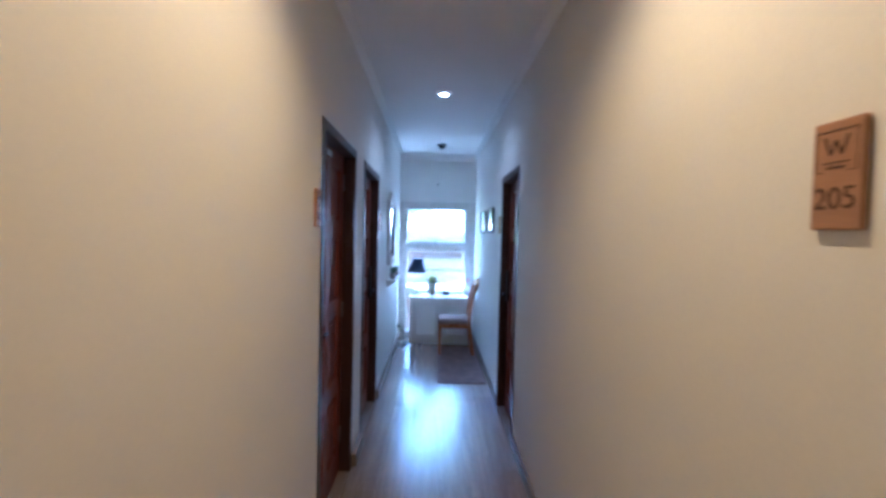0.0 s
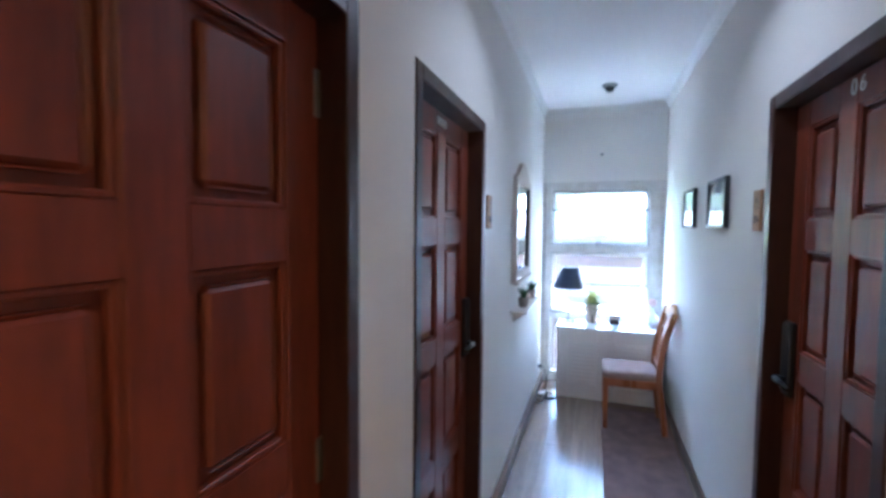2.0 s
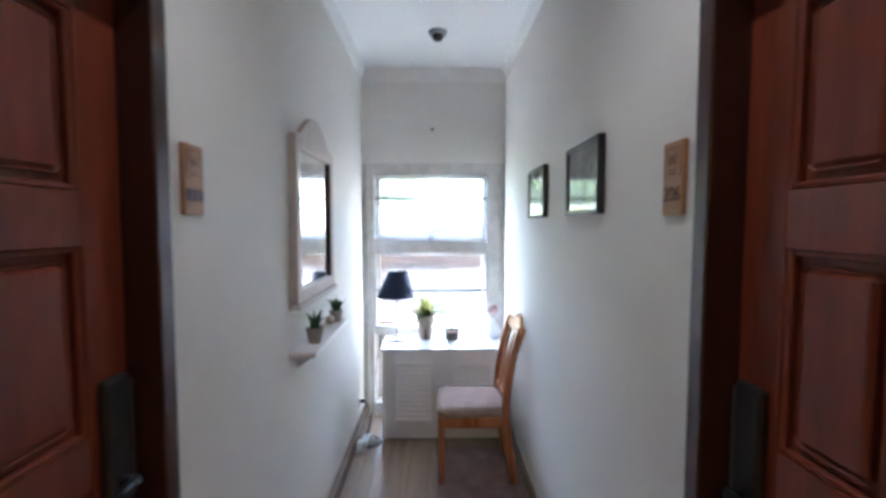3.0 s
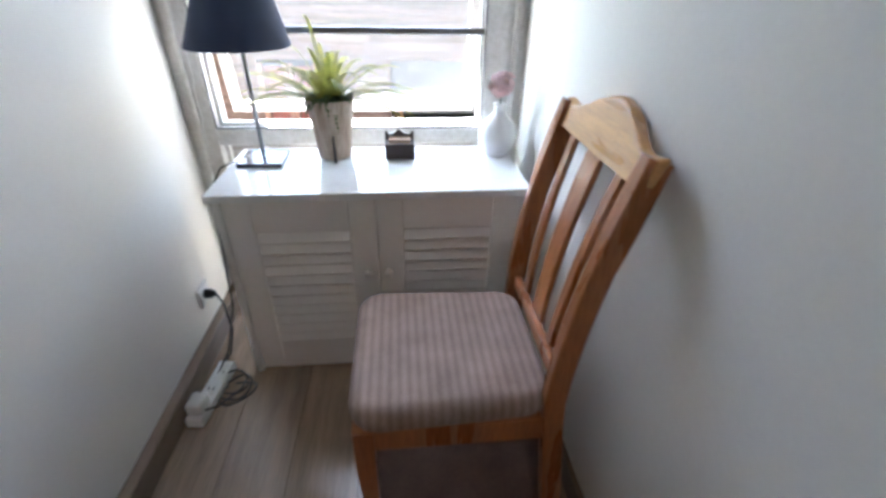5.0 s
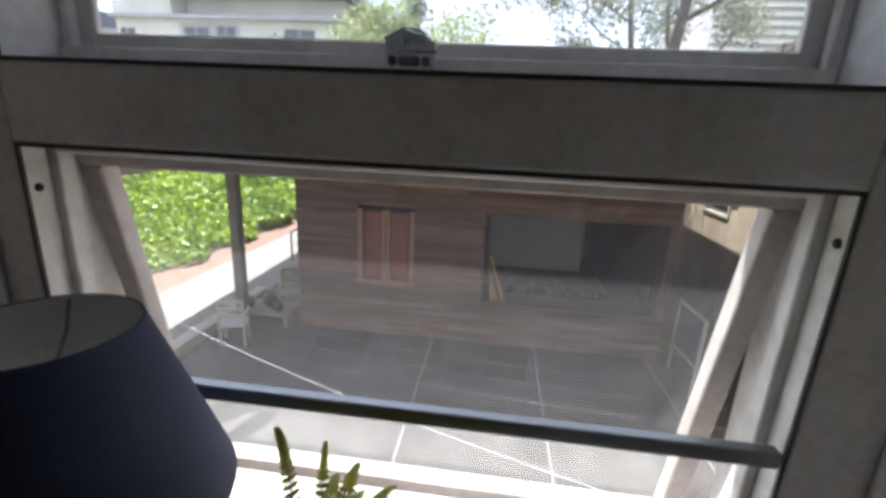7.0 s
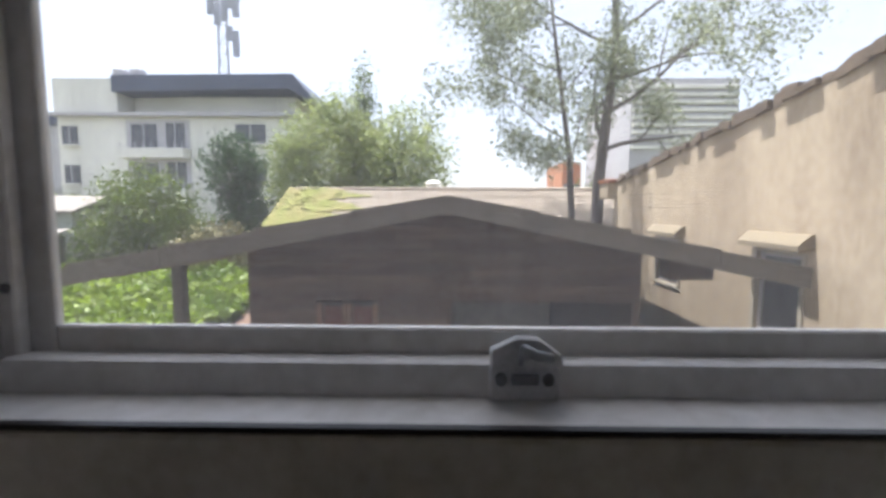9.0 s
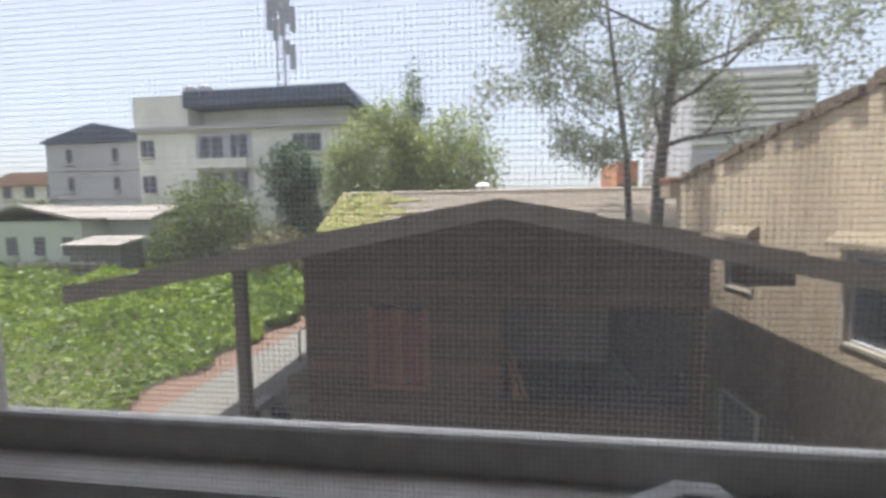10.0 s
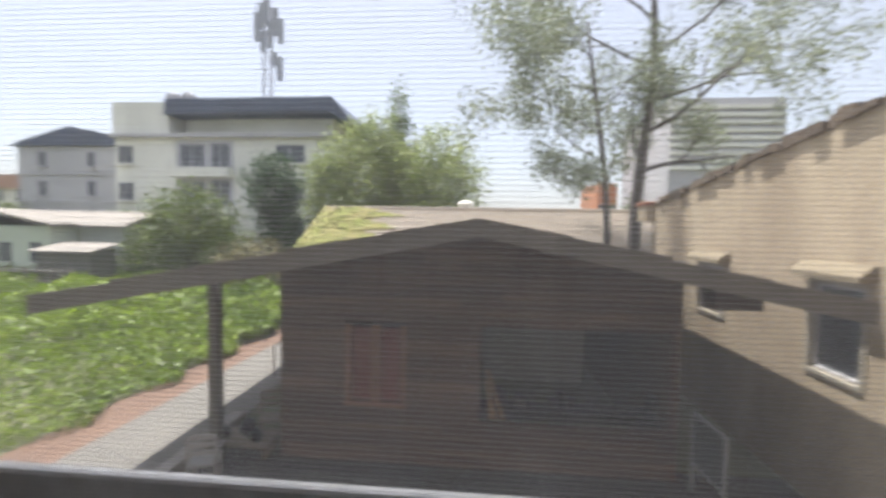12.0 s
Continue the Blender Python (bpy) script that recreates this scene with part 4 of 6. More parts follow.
full_tree("leafy_tree", (-7.0, 36, G), [(-9.4, 36, 5.2, 4.2, 3, 4.8), (-12.4, 36, 3.6, 2.0, 2.4, 4.6), (-2.9, 36, 4.6, 3.6, 3, 4.9), (-5.8, 36, 3.4, 3.6, 2.6, 4.6), (-8.2, 36, 8.8, 1.8, 1.8, 2.4)], 3200, 9, 0.32, YELLOW_LEAF, "broad light-green tree with a tall crown", 23, 0.35)
full_tree("conifer", (-7.8, 43, G), [(-7.8, 43, 5.0, 2.6, 2.2, 4.5), (-7.8, 43, 9.5, 1.7, 1.6, 3.2), (-7.8, 43, 12.6, 1.0, 1.0, 2.6), (-7.8, 43, 14.8, 0.5, 0.5, 1.4)], 900, 9, 0.30, TREE_LEAF, "tall narrow conifer rising behind the leafy tree", 29, 0.2)
full_tree("low_bush", (-14.2, 27, G), [(-14.2, 27, -1.2, 2.4, 1.6, 1.7)], 220, 9, 0.26, surface("dry_leaf", (0.22, 0.19, 0.08), 0.7, var=0.2, island=0.35, bump=0), "low brownish bush behind the roof", 24, 0.1)
for i, (x, s) in enumerate(((-33, 1.0), (-30, 0.9), (-52, 1.5), (-62, 1.6), (14, 1.6), (24, 1.8))):
    full_tree("far_tree", (x, 38 + 3 * (i % 3), G), [(x, 38 + 3 * (i % 3), 0.2 * s, 2.4 * s, 2 * s, 2.4 * s)], 260, 8, 0.36, TREE_LEAF, "small distant green tree", 40 + i, 0.15, "trees at the field's edge")

# overgrown field: broad leaves and grass, past counting
g = np.random.default_rng(3)
n = 60000
x = -8.2 - 34 * g.random(n) ** 1.5
y = 4.5 + 27 * g.random(n) ** 1.1
keep = x < -8.75 + 0.04 * (y - 5) + 0.3 * np.sin(y * 2.3)
x, y = x[keep], y[keep]
h = 0.2 + 0.9 * np.clip((y - 10) / 8, 0, 1) * (0.5 + 0.5 * np.sin(x * 1.1 + np.sin(y)) * np.sin(y * 0.9 + 1)) + 0.45 * np.clip((-9.5 - x) / 3, 0, 1) * (0.5 + 0.5 * np.sin(x * 2.1) * np.sin(y * 1.7))
z = G + h * g.random(len(x)) ** 0.5
size = 0.12 + 0.24 * np.clip((y - 9) / 9, 0, 1) * (0.4 + 0.6 * g.random(len(x)))
corners = leaf_quads(np.stack([x, y, z], 1), size, g, 0.1, 0.8)
tagged(new("field_plants", quads("field_plants", corners, FIELD_LEAF)), "bright green broad-leaved weeds covering the field", "weeds", "", "stuff")

# ---- things in the corridor ----
def face(side):
    """The frame of a wall: along the reader's right, up, and out of the wall."""
    x, s = (0.0, 1) if side == "west" else (W, -1)
    return Matrix(((0, 0, s, x), (s, 0, 0, 0), (0, 1, 0, 0), (0, 0, 0, 1)))


def lettering(text, size, m, material, parent, name="lettering", label="", depth=0.0008, space=1.0):
    cu = bpy.data.curves.new(name, "FONT")
    cu.body, cu.size, cu.align_x, cu.align_y, cu.extrude, cu.space_character = text, size, "CENTER", "CENTER", depth, space
    tmp = bpy.data.objects.new(name, cu)
    me = bpy.data.meshes.new_from_object(tmp)
    bpy.data.objects.remove(tmp)
    me.transform(m)
    me.materials.clear()
    me.materials.append(material)
    ob = new(name, me)
    hang(ob, parent)
    return tagged(ob, label)


def in_wall(bm, side, u0, u1, v0, v1, w0, w1, bevel=0.0, seg=1):
    """A block given along the wall (y), up (z) and out of it (w)."""
    x0, x1 = (w0, w1) if side == "west" else (W - w1, W - w0)
    return box(bm, x0, x1, u0, u1, v0, v1, bevel, seg)


LEAF_ROWS = ((0.16, 0.55), (0.65, 1.04), (1.14, 1.50), (1.60, 1.92))


def door(name, side, y0, y1, handle_far, mark, label):
    d = thing(name, (0.0 if side == "west" else W, (y0 + y1) / 2, 0.0), label, "door")
    d["kind"] = "structure"
    bm = bmesh.new()
    in_wall(bm, side, y0, y0 + 0.05, 0.0, DOOR_TOP, -0.158, 0.006, 0.004, 2)
    in_wall(bm, side, y1 - 0.05, y1, 0.0, DOOR_TOP, -0.158, 0.006, 0.004, 2)
    in_wall(bm, side, y0 + 0.05, y1 - 0.05, DOOR_TOP - 0.05, DOOR_TOP, -0.158, 0.006, 0.004, 2)
    part("frame", bm, MAHOGANY_DARK, d, "dark-stained door frame")
    a, b, top = y0 + 0.053, y1 - 0.053, DOOR_TOP - 0.053
    leaf = bmesh.new()
    w0, w1 = -0.105, -0.065
    mid = (a + b) / 2
    stiles = ((a, a + 0.105), (mid - 0.05, mid + 0.05), (b - 0.105, b))
    for u0, u1 in stiles:
        in_wall(leaf, side, u0, u1, 0.006, top, w0, w1, 0.003)
    edges = [0.006] + [e for r in LEAF_ROWS for e in r] + [top]
    for i in range(0, len(edges), 2):
        for u0, u1 in ((stiles[0][1], stiles[1][0]), (stiles[1][1], stiles[2][0])):
            in_wall(leaf, side, u0, u1, edges[i], edges[i + 1], w0, w1 - 0.0005)
    body = part("door_leaf", leaf, MAHOGANY, d, "glossy red-brown mahogany door leaf")
    for v0, v1 in LEAF_ROWS:
        for u0, u1 in ((stiles[0][1], stiles[1][0]), (stiles[1][1], stiles[2][0])):
            bm = bmesh.new()
            in_wall(bm, side, u0 - 0.005, u1 + 0.005, v0 - 0.005, v1 + 0.005, w0 + 0.008, w1 - 0.020)
            in_wall(bm, side, u0 + 0.028, u1 - 0.028, v0 + 0.028, v1 - 0.028, w1 - 0.0205, w1 - 0.006, 0.012)
            for p, q, r, s in ((u0, u0 + 0.012, v0, v1), (u1 - 0.012, u1, v0, v1), (u0 + 0.012, u1 - 0.012, v0, v0 + 0.012), (u0 + 0.012, u1 - 0.012, v1 - 0.012, v1)):
                in_wall(bm, side, p, q, r, s, w1 - 0.021, w1 - 0.004, 0.003)
            part("door_panel", bm, MAHOGANY, body)
    # electronic lock with its lever
    u = b - 0.055 if handle_far else a + 0.055
    s = -1 if handle_far else 1
    bm = bmesh.new()
    in_wall(bm, side, u - 0.034, u + 0.034, 0.97, 1.24, w1, w1 + 0.022, 0.008, 2)
    lock = part("lock_case", bm, BLACK_PLASTIC, d, "black electronic lock case")
    bm = bmesh.new()
    x = (w1 + 0.05) if side == "west" else W - (w1 + 0.05)
    x0 = (w1 + 0.02) if side == "west" else W - (w1 + 0.02)
    tube(bm, [(x0, u, 1.03), (x, u, 1.03)], 0.011, 10)
    tube(bm, [(x, u, 1.03), (x, u + s * 0.05, 1.03), (x, u + s * 0.115, 1.026)], [0.011, 0.010, 0.008], 10)
    part("door_handle", bm, BLACK_METAL, lock, "dark metal lever handle", smooth=True)
    bm = bmesh.new()
    in_wall(bm, side, u - s * 0.0345, u - s * 0.031, 0.985, 1.225, w1 + 0.005, w1 + 0.0225)
    part("edge_strip", bm, GREY_METAL, lock, "bright metal edge strip")
    for k in range(3):
        hu = (a + 0.004) if handle_far else (b - 0.004)
        in_wall(bm := bmesh.new(), side, hu - 0.012, hu + 0.006, 0.2 + k * 0.8, 0.3 + k * 0.8, w1 - 0.002, w1 + 0.006, 0.002)
        part("hinge", bm, GREY_METAL, d)
    if mark:
        m = face(side) @ Matrix.Translation((mid - 0.05 if side == "west" else -mid + 0.05, 1.97, w1 + 0.0008))
        lettering(mark, 0.065, m, PLASTIC, body, "door_number", "pale number stuck near the door's top", space=1.35)
    else:
        bm = bmesh.new()
        for k in range(3):
            in_wall(bm, side, mid - 0.055 + k * 0.038, mid - 0.027 + k * 0.038, 1.955, 1.985, w1, w1 + 0.0015)
        part("door_number", bm, PLASTIC, body, "pale unreadable marks near the door's top")
    in_wall(bm := bmesh.new(), side, y0 + 0.05, y1 - 0.05, -0.012, 0.004, -0.158, -0.0005)
    part("threshold", bm, BASEBOARD, d)
    in_wall(bm := bmesh.new(), side, y0 - 0.05, y1 + 0.05, -0.02, DOOR_TOP + 0.05, -0.20, -0.1605)
    part("backing", bm, MAHOGANY_DARK, d)
    return d


door("door_1", "west", *LEFT_DOORS[0], False, "", "closed glossy red-brown panelled guest room door")
door("door_2", "west", *LEFT_DOORS[1], True, "", "closed glossy red-brown panelled guest room door")
door("door_3", "east", *RIGHT_DOORS[0], True, "06", "closed red-brown panelled guest room door with pale numbers")
door("door_4", "east", *RIGHT_DOORS[1], True, "", "closed red-brown panelled guest room door")


def plaque(side, y, number, label, z=1.643):
    p = thing("room_plaque", (0.0 if side == "west" else W, y, z), label, "sign", "room number plaques")
    bm = bmesh.new()
    in_wall(bm, side, y - 0.041, y + 0.041, z - 0.082, z + 0.082, 0.001, 0.013, 0.003, 2)
    part("board", bm, PLAQUE, p)
    f = face(side) @ Matrix.Translation((y if side == "west" else -y, z, 0.0134))
    bm = bmesh.new()
    for x0, x1, y0, y1 in ((-0.034, 0.034, 0.066, 0.0672), (-0.034, -0.0328, 0.005, 0.066), (0.0328, 0.034, 0.005, 0.066), (-0.034, -0.02, 0.005, 0.0062), (0.02, 0.034, 0.005, 0.0062), (-0.022, 0.022, 0.018, 0.0195), (-0.014, 0.014, 0.0095, 0.013)):
        box(bm, x0, x1, y0, y1, 0, 0.0008)
    for (ax, ay), (bx, by) in (((-0.02, 0.058), (-0.009, 0.030)), ((-0.009, 0.030), (0.0, 0.052)), ((0.0, 0.052), (0.009, 0.030)), ((0.009, 0.030), (0.02, 0.058))):
        v = [bm.verts.new((px + o, py, 0.0006)) for px, py, o in ((ax, ay, -0.0025), (ax, ay, 0.0025), (bx, by, 0.0025), (bx, by, -0.0025))]
        bm.faces.new(v)
    bm.transform(f)
    part("printed_emblem", bm, INK, p, "dark printed emblem and small lines")
    if number:
        lettering(number, 0.047, f @ Matrix.Translation((0, -0.036, 0)), INK, p, "room_number", "dark printed room number")
    else:
        bm = bmesh.new()
        for k in range(3):
            box(bm, -0.034 + k * 0.025, -0.014 + k * 0.025, -0.05, -0.022, 0, 0.0008)
        bm.transform(f)
        part("room_number", bm, INK, p, "dark room number too far to read")
    return p


plaque("west", -4.632, "202", "pale wooden plaque with printed number 202 beside a door")
plaque("west", -2.44, "", "pale wooden room plaque past the second door")
plaque("east", -5.897, "205", "pale wooden plaque with printed number 205 on the wall")
plaque("east", -2.51, "206", "pale wooden plaque with printed number 206 beside a door")


def picture(y0, y1, z0, z1, label):
    p = thing("framed_picture", (W, (y0 + y1) / 2, z0), label, "picture", "framed pictures on the wall")
    bm = bmesh.new()
    for u0, u1, v0, v1 in ((y0, y0 + 0.018, z0, z1), (y1 - 0.018, y1, z0, z1), (y0 + 0.018, y1 - 0.018, z1 - 0.018, z1), (y0 + 0.018, y1 - 0.018, z0, z0 + 0.018)):
        in_wall(bm, "east", u0, u1, v0, v1, 0.001, 0.026, 0.003, 2)
    part("frame", bm, BLACK_PLASTIC, p, "dark narrow picture frame")
    in_wall(bm := bmesh.new(), "east", y0 + 0.016, y1 - 0.016, z0 + 0.016, z1 - 0.016, 0.003, 0.008)
    part("print", bm, surface("picture_print", (0.42, 0.40, 0.36), 0.7, var=0.3, scale=9, fine=40, other=(0.10, 0.13, 0.12)), p, "dim print behind glass")
    in_wall(bm := bmesh.new(), "east", y0 + 0.016, y1 - 0.016, z0 + 0.016, z1 - 0.016, 0.016, 0.018)
    pane = part("glass", bm, surface("glossy_picture_glass", (0.20, 0.21, 0.21), 0.04, var=0.25, scale=7, fine=30, other=(0.08, 0.09, 0.09), bump=0, spec=0.8), p, "reflecting picture glass")
    return p


picture(-2.09, -1.74, 1.575, 1.83, "dark-framed picture with reflecting glass on the wall")
picture(-1.37, -1.02, 1.575, 1.83, "dark-framed picture with reflecting glass nearer the window")

# mirror with a crest, over a narrow shelf
mirror = thing("wall_mirror", (0.0, -1.32, 1.2), "tall mirror in a pale frame with a carved crest", "mirror")
my0, my1, mz0, mz1 = -1.74, -1.115, 1.215, 1.90
bm = bmesh.new()
for u0, u1, v0, v1 in ((my0, my0 + 0.055, mz0, mz1), (my1 - 0.055, my1, mz0, mz1), (my0 + 0.055, my1 - 0.055, mz1 - 0.05, mz1), (my0 + 0.055, my1 - 0.055, mz0, mz0 + 0.055)):
    in_wall(bm, "west", u0, u1, v0, v1, 0.001, 0.032, 0.006, 2)
in_wall(bm, "west", my0 - 0.015, my1 + 0.015, mz0 - 0.022, mz0, 0.001, 0.045, 0.005, 2)
MIRROR_FRAME = surface("beige_mirror_frame", (0.58, 0.51, 0.46), 0.5, var=0.08, scale=8, fine=60, bump=0.05)
part("frame", bm, MIRROR_FRAME, mirror)
mc = (my0 + my1) / 2
arc = [(my0 + 0.01, mz1)] + [(mc + 0.27 * math.sin(a), mz1 + 0.012 + 0.085 * math.cos(a) ** 2 + 0.02 * math.cos(3 * a)) for a in (math.pi * (k / 16 - 0.5) for k in range(17))] + [(my1 - 0.01, mz1)]
part("crest", prism(bmesh.new(), arc, "x", 0.001, 0.026), MIRROR_FRAME, mirror)
in_wall(bm := bmesh.new(), "west", my0 + 0.05, my1 - 0.05, mz0 + 0.05, mz1 - 0.045, 0.008, 0.013)
part("mirror_glass", bm, MIRROR, mirror, "silvered mirror glass")
in_wall(bm := bmesh.new(), "west", my0 + 0.052, my0 + 0.06, mz0 + 0.052, mz1 - 0.05, 0.0135, 0.024)
part("inner_bead", bm, BLACK_METAL, mirror, "dark inner edge")
in_wall(bm := bmesh.new(), "west", my1 - 0.06, my1 - 0.052, mz0 + 0.052, mz1 - 0.05, 0.0135, 0.024)
part("inner_bead", bm, BLACK_METAL, mirror, "dark inner edge")

shelf = thing("wall_shelf", (0.0, -1.32, 1.0), "white narrow wall shelf under the mirror", "shelf")
part("board", cube(0.001, 0.108, -1.78, -1.13, 1.012, 1.032, bevel=0.003, seg=2), WHITE_SATIN, shelf)
for y in (-1.66, -1.22):
    part("bracket", prism(bmesh.new(), [(0.001, 1.012), (0.09, 1.012), (0.085, 0.997), (0.02, 0.952), (0.001, 0.937)], "y", y - 0.009, y + 0.009), WHITE_SATIN, shelf)

SPIKE = surface("spiky_leaf", (0.06, 0.13, 0.045), 0.5, var=0.2, scale=20, fine=80, island=0.3, bump=0)
CLAY = surface("grey_clay", (0.42, 0.37, 0.33), 0.8, var=0.12, scale=20, fine=90, bump=0.15)
SOIL = surface("soil", (0.05, 0.035, 0.025), 0.95, var=0.3, scale=40, fine=150, bump=0.5)


def spiky_plant(x, y, z, k, seed):
    p = thing("potted_plant", (x, y, z), "small spiky green plant in a grey clay pot", "potted plant", "small plants on the shelf")
    part("pot", lathe(bmesh.new(), [(0.026 * k, 0), (0.036 * k, 0.06 * k), (0.036 * k, 0.066 * k), (0.032 * k, 0.066 * k), (0.031 * k, 0.056 * k)], (x, y, z), 20), CLAY, p, smooth=False)
    part("soil", lathe(bmesh.new(), [(0.031 * k, 0), (0.031 * k, 0.004)], (x, y, z + 0.055 * k), 16), SOIL, p)
    rng = random.Random(seed)
    bm = bmesh.new()
    for i in range(30):
        a, out, up = rng.uniform(0, 6.28), rng.uniform(0.015, 0.062) * k, rng.uniform(0.05, 0.085) * k
        q = [Vector((x + 0.012 * k * math.cos(a), y + 0.012 * k * math.sin(a), z + 0.058 * k)), Vector((x + out * 0.55 * math.cos(a), y + out * 0.55 * math.sin(a), z + 0.058 * k + up * 0.65)), Vector((max(x + out * math.cos(a), 0.004), y + out * math.sin(a), z + 0.058 * k + up * rng.uniform(0.75, 1.1)))]
        tube(bm, q, [0.0035 * k, 0.0028 * k, 0.0004], 5)
    part("leaves", bm, SPIKE, p, smooth=True)


spiky_plant(0.058, -1.205, 1.0325, 0.93, 3)
spiky_plant(0.06, -1.62, 1.0325, 1.0, 4)
candle = thing("round_candle", (0.04, -1.262, 1.0325), "small round cream candle beside the plant", "candle")
part("wax", lathe(bmesh.new(), [(0.012, 0), (0.020, 0.008), (0.0235, 0.022), (0.019, 0.036), (0.008, 0.043)], (0.04, -1.262, 1.0325), 20), surface("cream_wax", (0.72, 0.58, 0.44), 0.5, var=0.05), candle, smooth=True)
part("wick", tube(bmesh.new(), [(0.04, -1.262, 1.074), (0.041, -1.262, 1.083)], 0.0012, 5), BLACK_PLASTIC, candle)

# ceiling fittings
det = thing("smoke_detector", (0.59, -0.70, TOP), "round dark smoke detector on the ceiling", "smoke detector")
part("base", lathe(bmesh.new(), [(0.052, -0.022), (0.058, -0.01), (0.058, -0.0005)], (0.59, -0.70, TOP), 28), GREY_METAL, det)
part("sensor_cap", lathe(bmesh.new(), [(0.014, -0.058), (0.030, -0.05), (0.036, -0.0225)], (0.59, -0.70, TOP), 24), BLACK_PLASTIC, det, "dark domed cap")
LAMP_FACE = lit_material("downlight_face", (1.0, 0.9, 0.8), 1.2)
for y in (-2.81, -5.62, -8.4):
    dl = thing("ceiling_downlight", (0.57, y, TOP), "small round lit downlight set in the ceiling", "ceiling light", "downlights")
    bm = lathe(bmesh.new(), [(0.040, -0.0155), (0.044, -0.017), (0.062, -0.012), (0.064, -0.0005), (0.040, -0.0005)], (0.57, y, TOP), 28)
    bmesh.ops.delete(bm, geom=[f for f in bm.faces if len(f.verts) > 4], context="FACES_ONLY")
    part("rim", bm, PLASTIC, dl)
    part("diffuser", lathe(bmesh.new(), [(0.039, -0.010), (0.039, -0.006)], (0.57, y, TOP), 24), LAMP_FACE, dl, "glowing diffuser")
hook = whole("wall_hook", lathe(bmesh.new(), [(0.013, 0), (0.013, 0.004), (0.006, 0.006), (0.005, 0.018), (0.009, 0.022), (0.004, 0.025)], (0, 0, 0), 14), GREY_METAL, "small dark hook screwed above the window", "hook")
hook.matrix_basis = Matrix.Translation((0.55, -0.0005, 2.28)) @ Matrix.Rotation(radians(90), 4, "X")

# small latch on the upper sash
latch = thing("window_latch", (0.545, 0.06, 1.43), "small grey metal latch on the upper sash", "window latch")
LATCH_METAL = surface("dull_latch_metal", (0.56, 0.55, 0.54), 0.5, 0.0, var=0.2, scale=40, fine=200)
part("plate", cube(0.512, 0.576, 0.054, 0.0635, 1.4042, 1.433, bevel=0.003, seg=2), LATCH_METAL, latch)
for x in (0.5225, 0.565):
    bm = lathe(bmesh.new(), [(0.0055, 0), (0.0055, 0.003), (0.003, 0.004)], (0, 0, 0), 12)
    bm.transform(Matrix.Translation((x, 0.054, 1.4235)) @ Matrix.Rotation(radians(90), 4, "X"))
    part("bolt", bm, BLACK_METAL, latch)
part("keeper", cube(0.531, 0.557, 0.051, 0.0545, 1.4185, 1.4285, bevel=0.002), BLACK_METAL, latch)
bm = prism(bmesh.new(), [(0.513, 1.4335), (0.577, 1.4335), (0.577, 1.442), (0.556, 1.456), (0.536, 1.457), (0.513, 1.447)], "y", 0.050, 0.0635)
bmesh.ops.bevel(bm, geom=list(bm.edges), offset=0.0015, segments=2, profile=0.5, affect="EDGES")
part("housing", bm, LATCH_METAL, latch)
bm = bmesh.new()
tube(bm, [(0.543, 0.051, 1.447), (0.543, 0.043, 1.448)], 0.006, 12)
tube(bm, [(0.541, 0.043, 1.450), (0.552, 0.041, 1.446), (0.566, 0.042, 1.444)], [0.005, 0.0045, 0.004], 8)
tube(bm, [(0.541, 0.043, 1.449), (0.538, 0.044, 1.438)], [0.004, 0.003], 8)
part("turn_handle", bm, GREY_METAL, latch, smooth=True)
shrink = Matrix.Translation((0.541, 0.06, 1.4042)) @ Matrix.Diagonal((0.88, 0.88, 1.0, 1)) @ Matrix.Translation((-0.545, -0.06, -1.4042))
for ob in latch.children:
    ob.data.transform(shrink)

# thin cable down the window frame
bm = bmesh.new()
rng = random.Random(6)
pts = [Vector((0.052 + 0.012 * math.sin(z * 9) + 0.006 * rng.uniform(-1, 1), -0.006 - 0.008 * abs(math.sin(z * 5)), z)) for z in np.linspace(2.0, 0.12, 46)]
tube(bm, pts, 0.0015, 6)
whole("loose_cable", bm, PLASTIC, "thin loose white cable hanging down the window frame", "cable", smooth=True)

# ---- sideboard ----
SX0, SX1, SY0, SY1, SZ = 0.195, 1.06, -0.418, -0.05, 0.66
side = thing("sideboard", ((SX0 + SX1) / 2, (SY0 + SY1) / 2, 0.0), "white sideboard with louvred doors and a glossy top", "sideboard")
part("top", cube(SX0 - 0.012, SX1 + 0.004, SY0 - 0.014, SY1, SZ - 0.022, SZ, bevel=0.003, seg=2), WHITE_GLOSS, side, "glossy white top")
for x0, x1 in ((SX0, SX0 + 0.02), (SX1 - 0.02, SX1)):
    part("side_panel", cube(x0, x1, SY0 + 0.002, SY1 - 0.01, 0.0, SZ - 0.0225, bevel=0.002), WHITE_SATIN, side)
part("back_panel", cube(SX0 + 0.02, SX1 - 0.02, SY1 - 0.02, SY1 - 0.012, 0.02, SZ - 0.0225), WHITE_SATIN, side)
part("plinth", cube(SX0 + 0.0205, SX1 - 0.0205, SY0 + 0.02, SY0 + 0.035, 0.0, 0.05), WHITE_SATIN, side)
part("bottom_shelf", cube(SX0 + 0.0205, SX1 - 0.0205, SY0 + 0.04, SY1 - 0.021, 0.05, 0.066), WHITE_SATIN, side)
smid = (SX0 + SX1) / 2
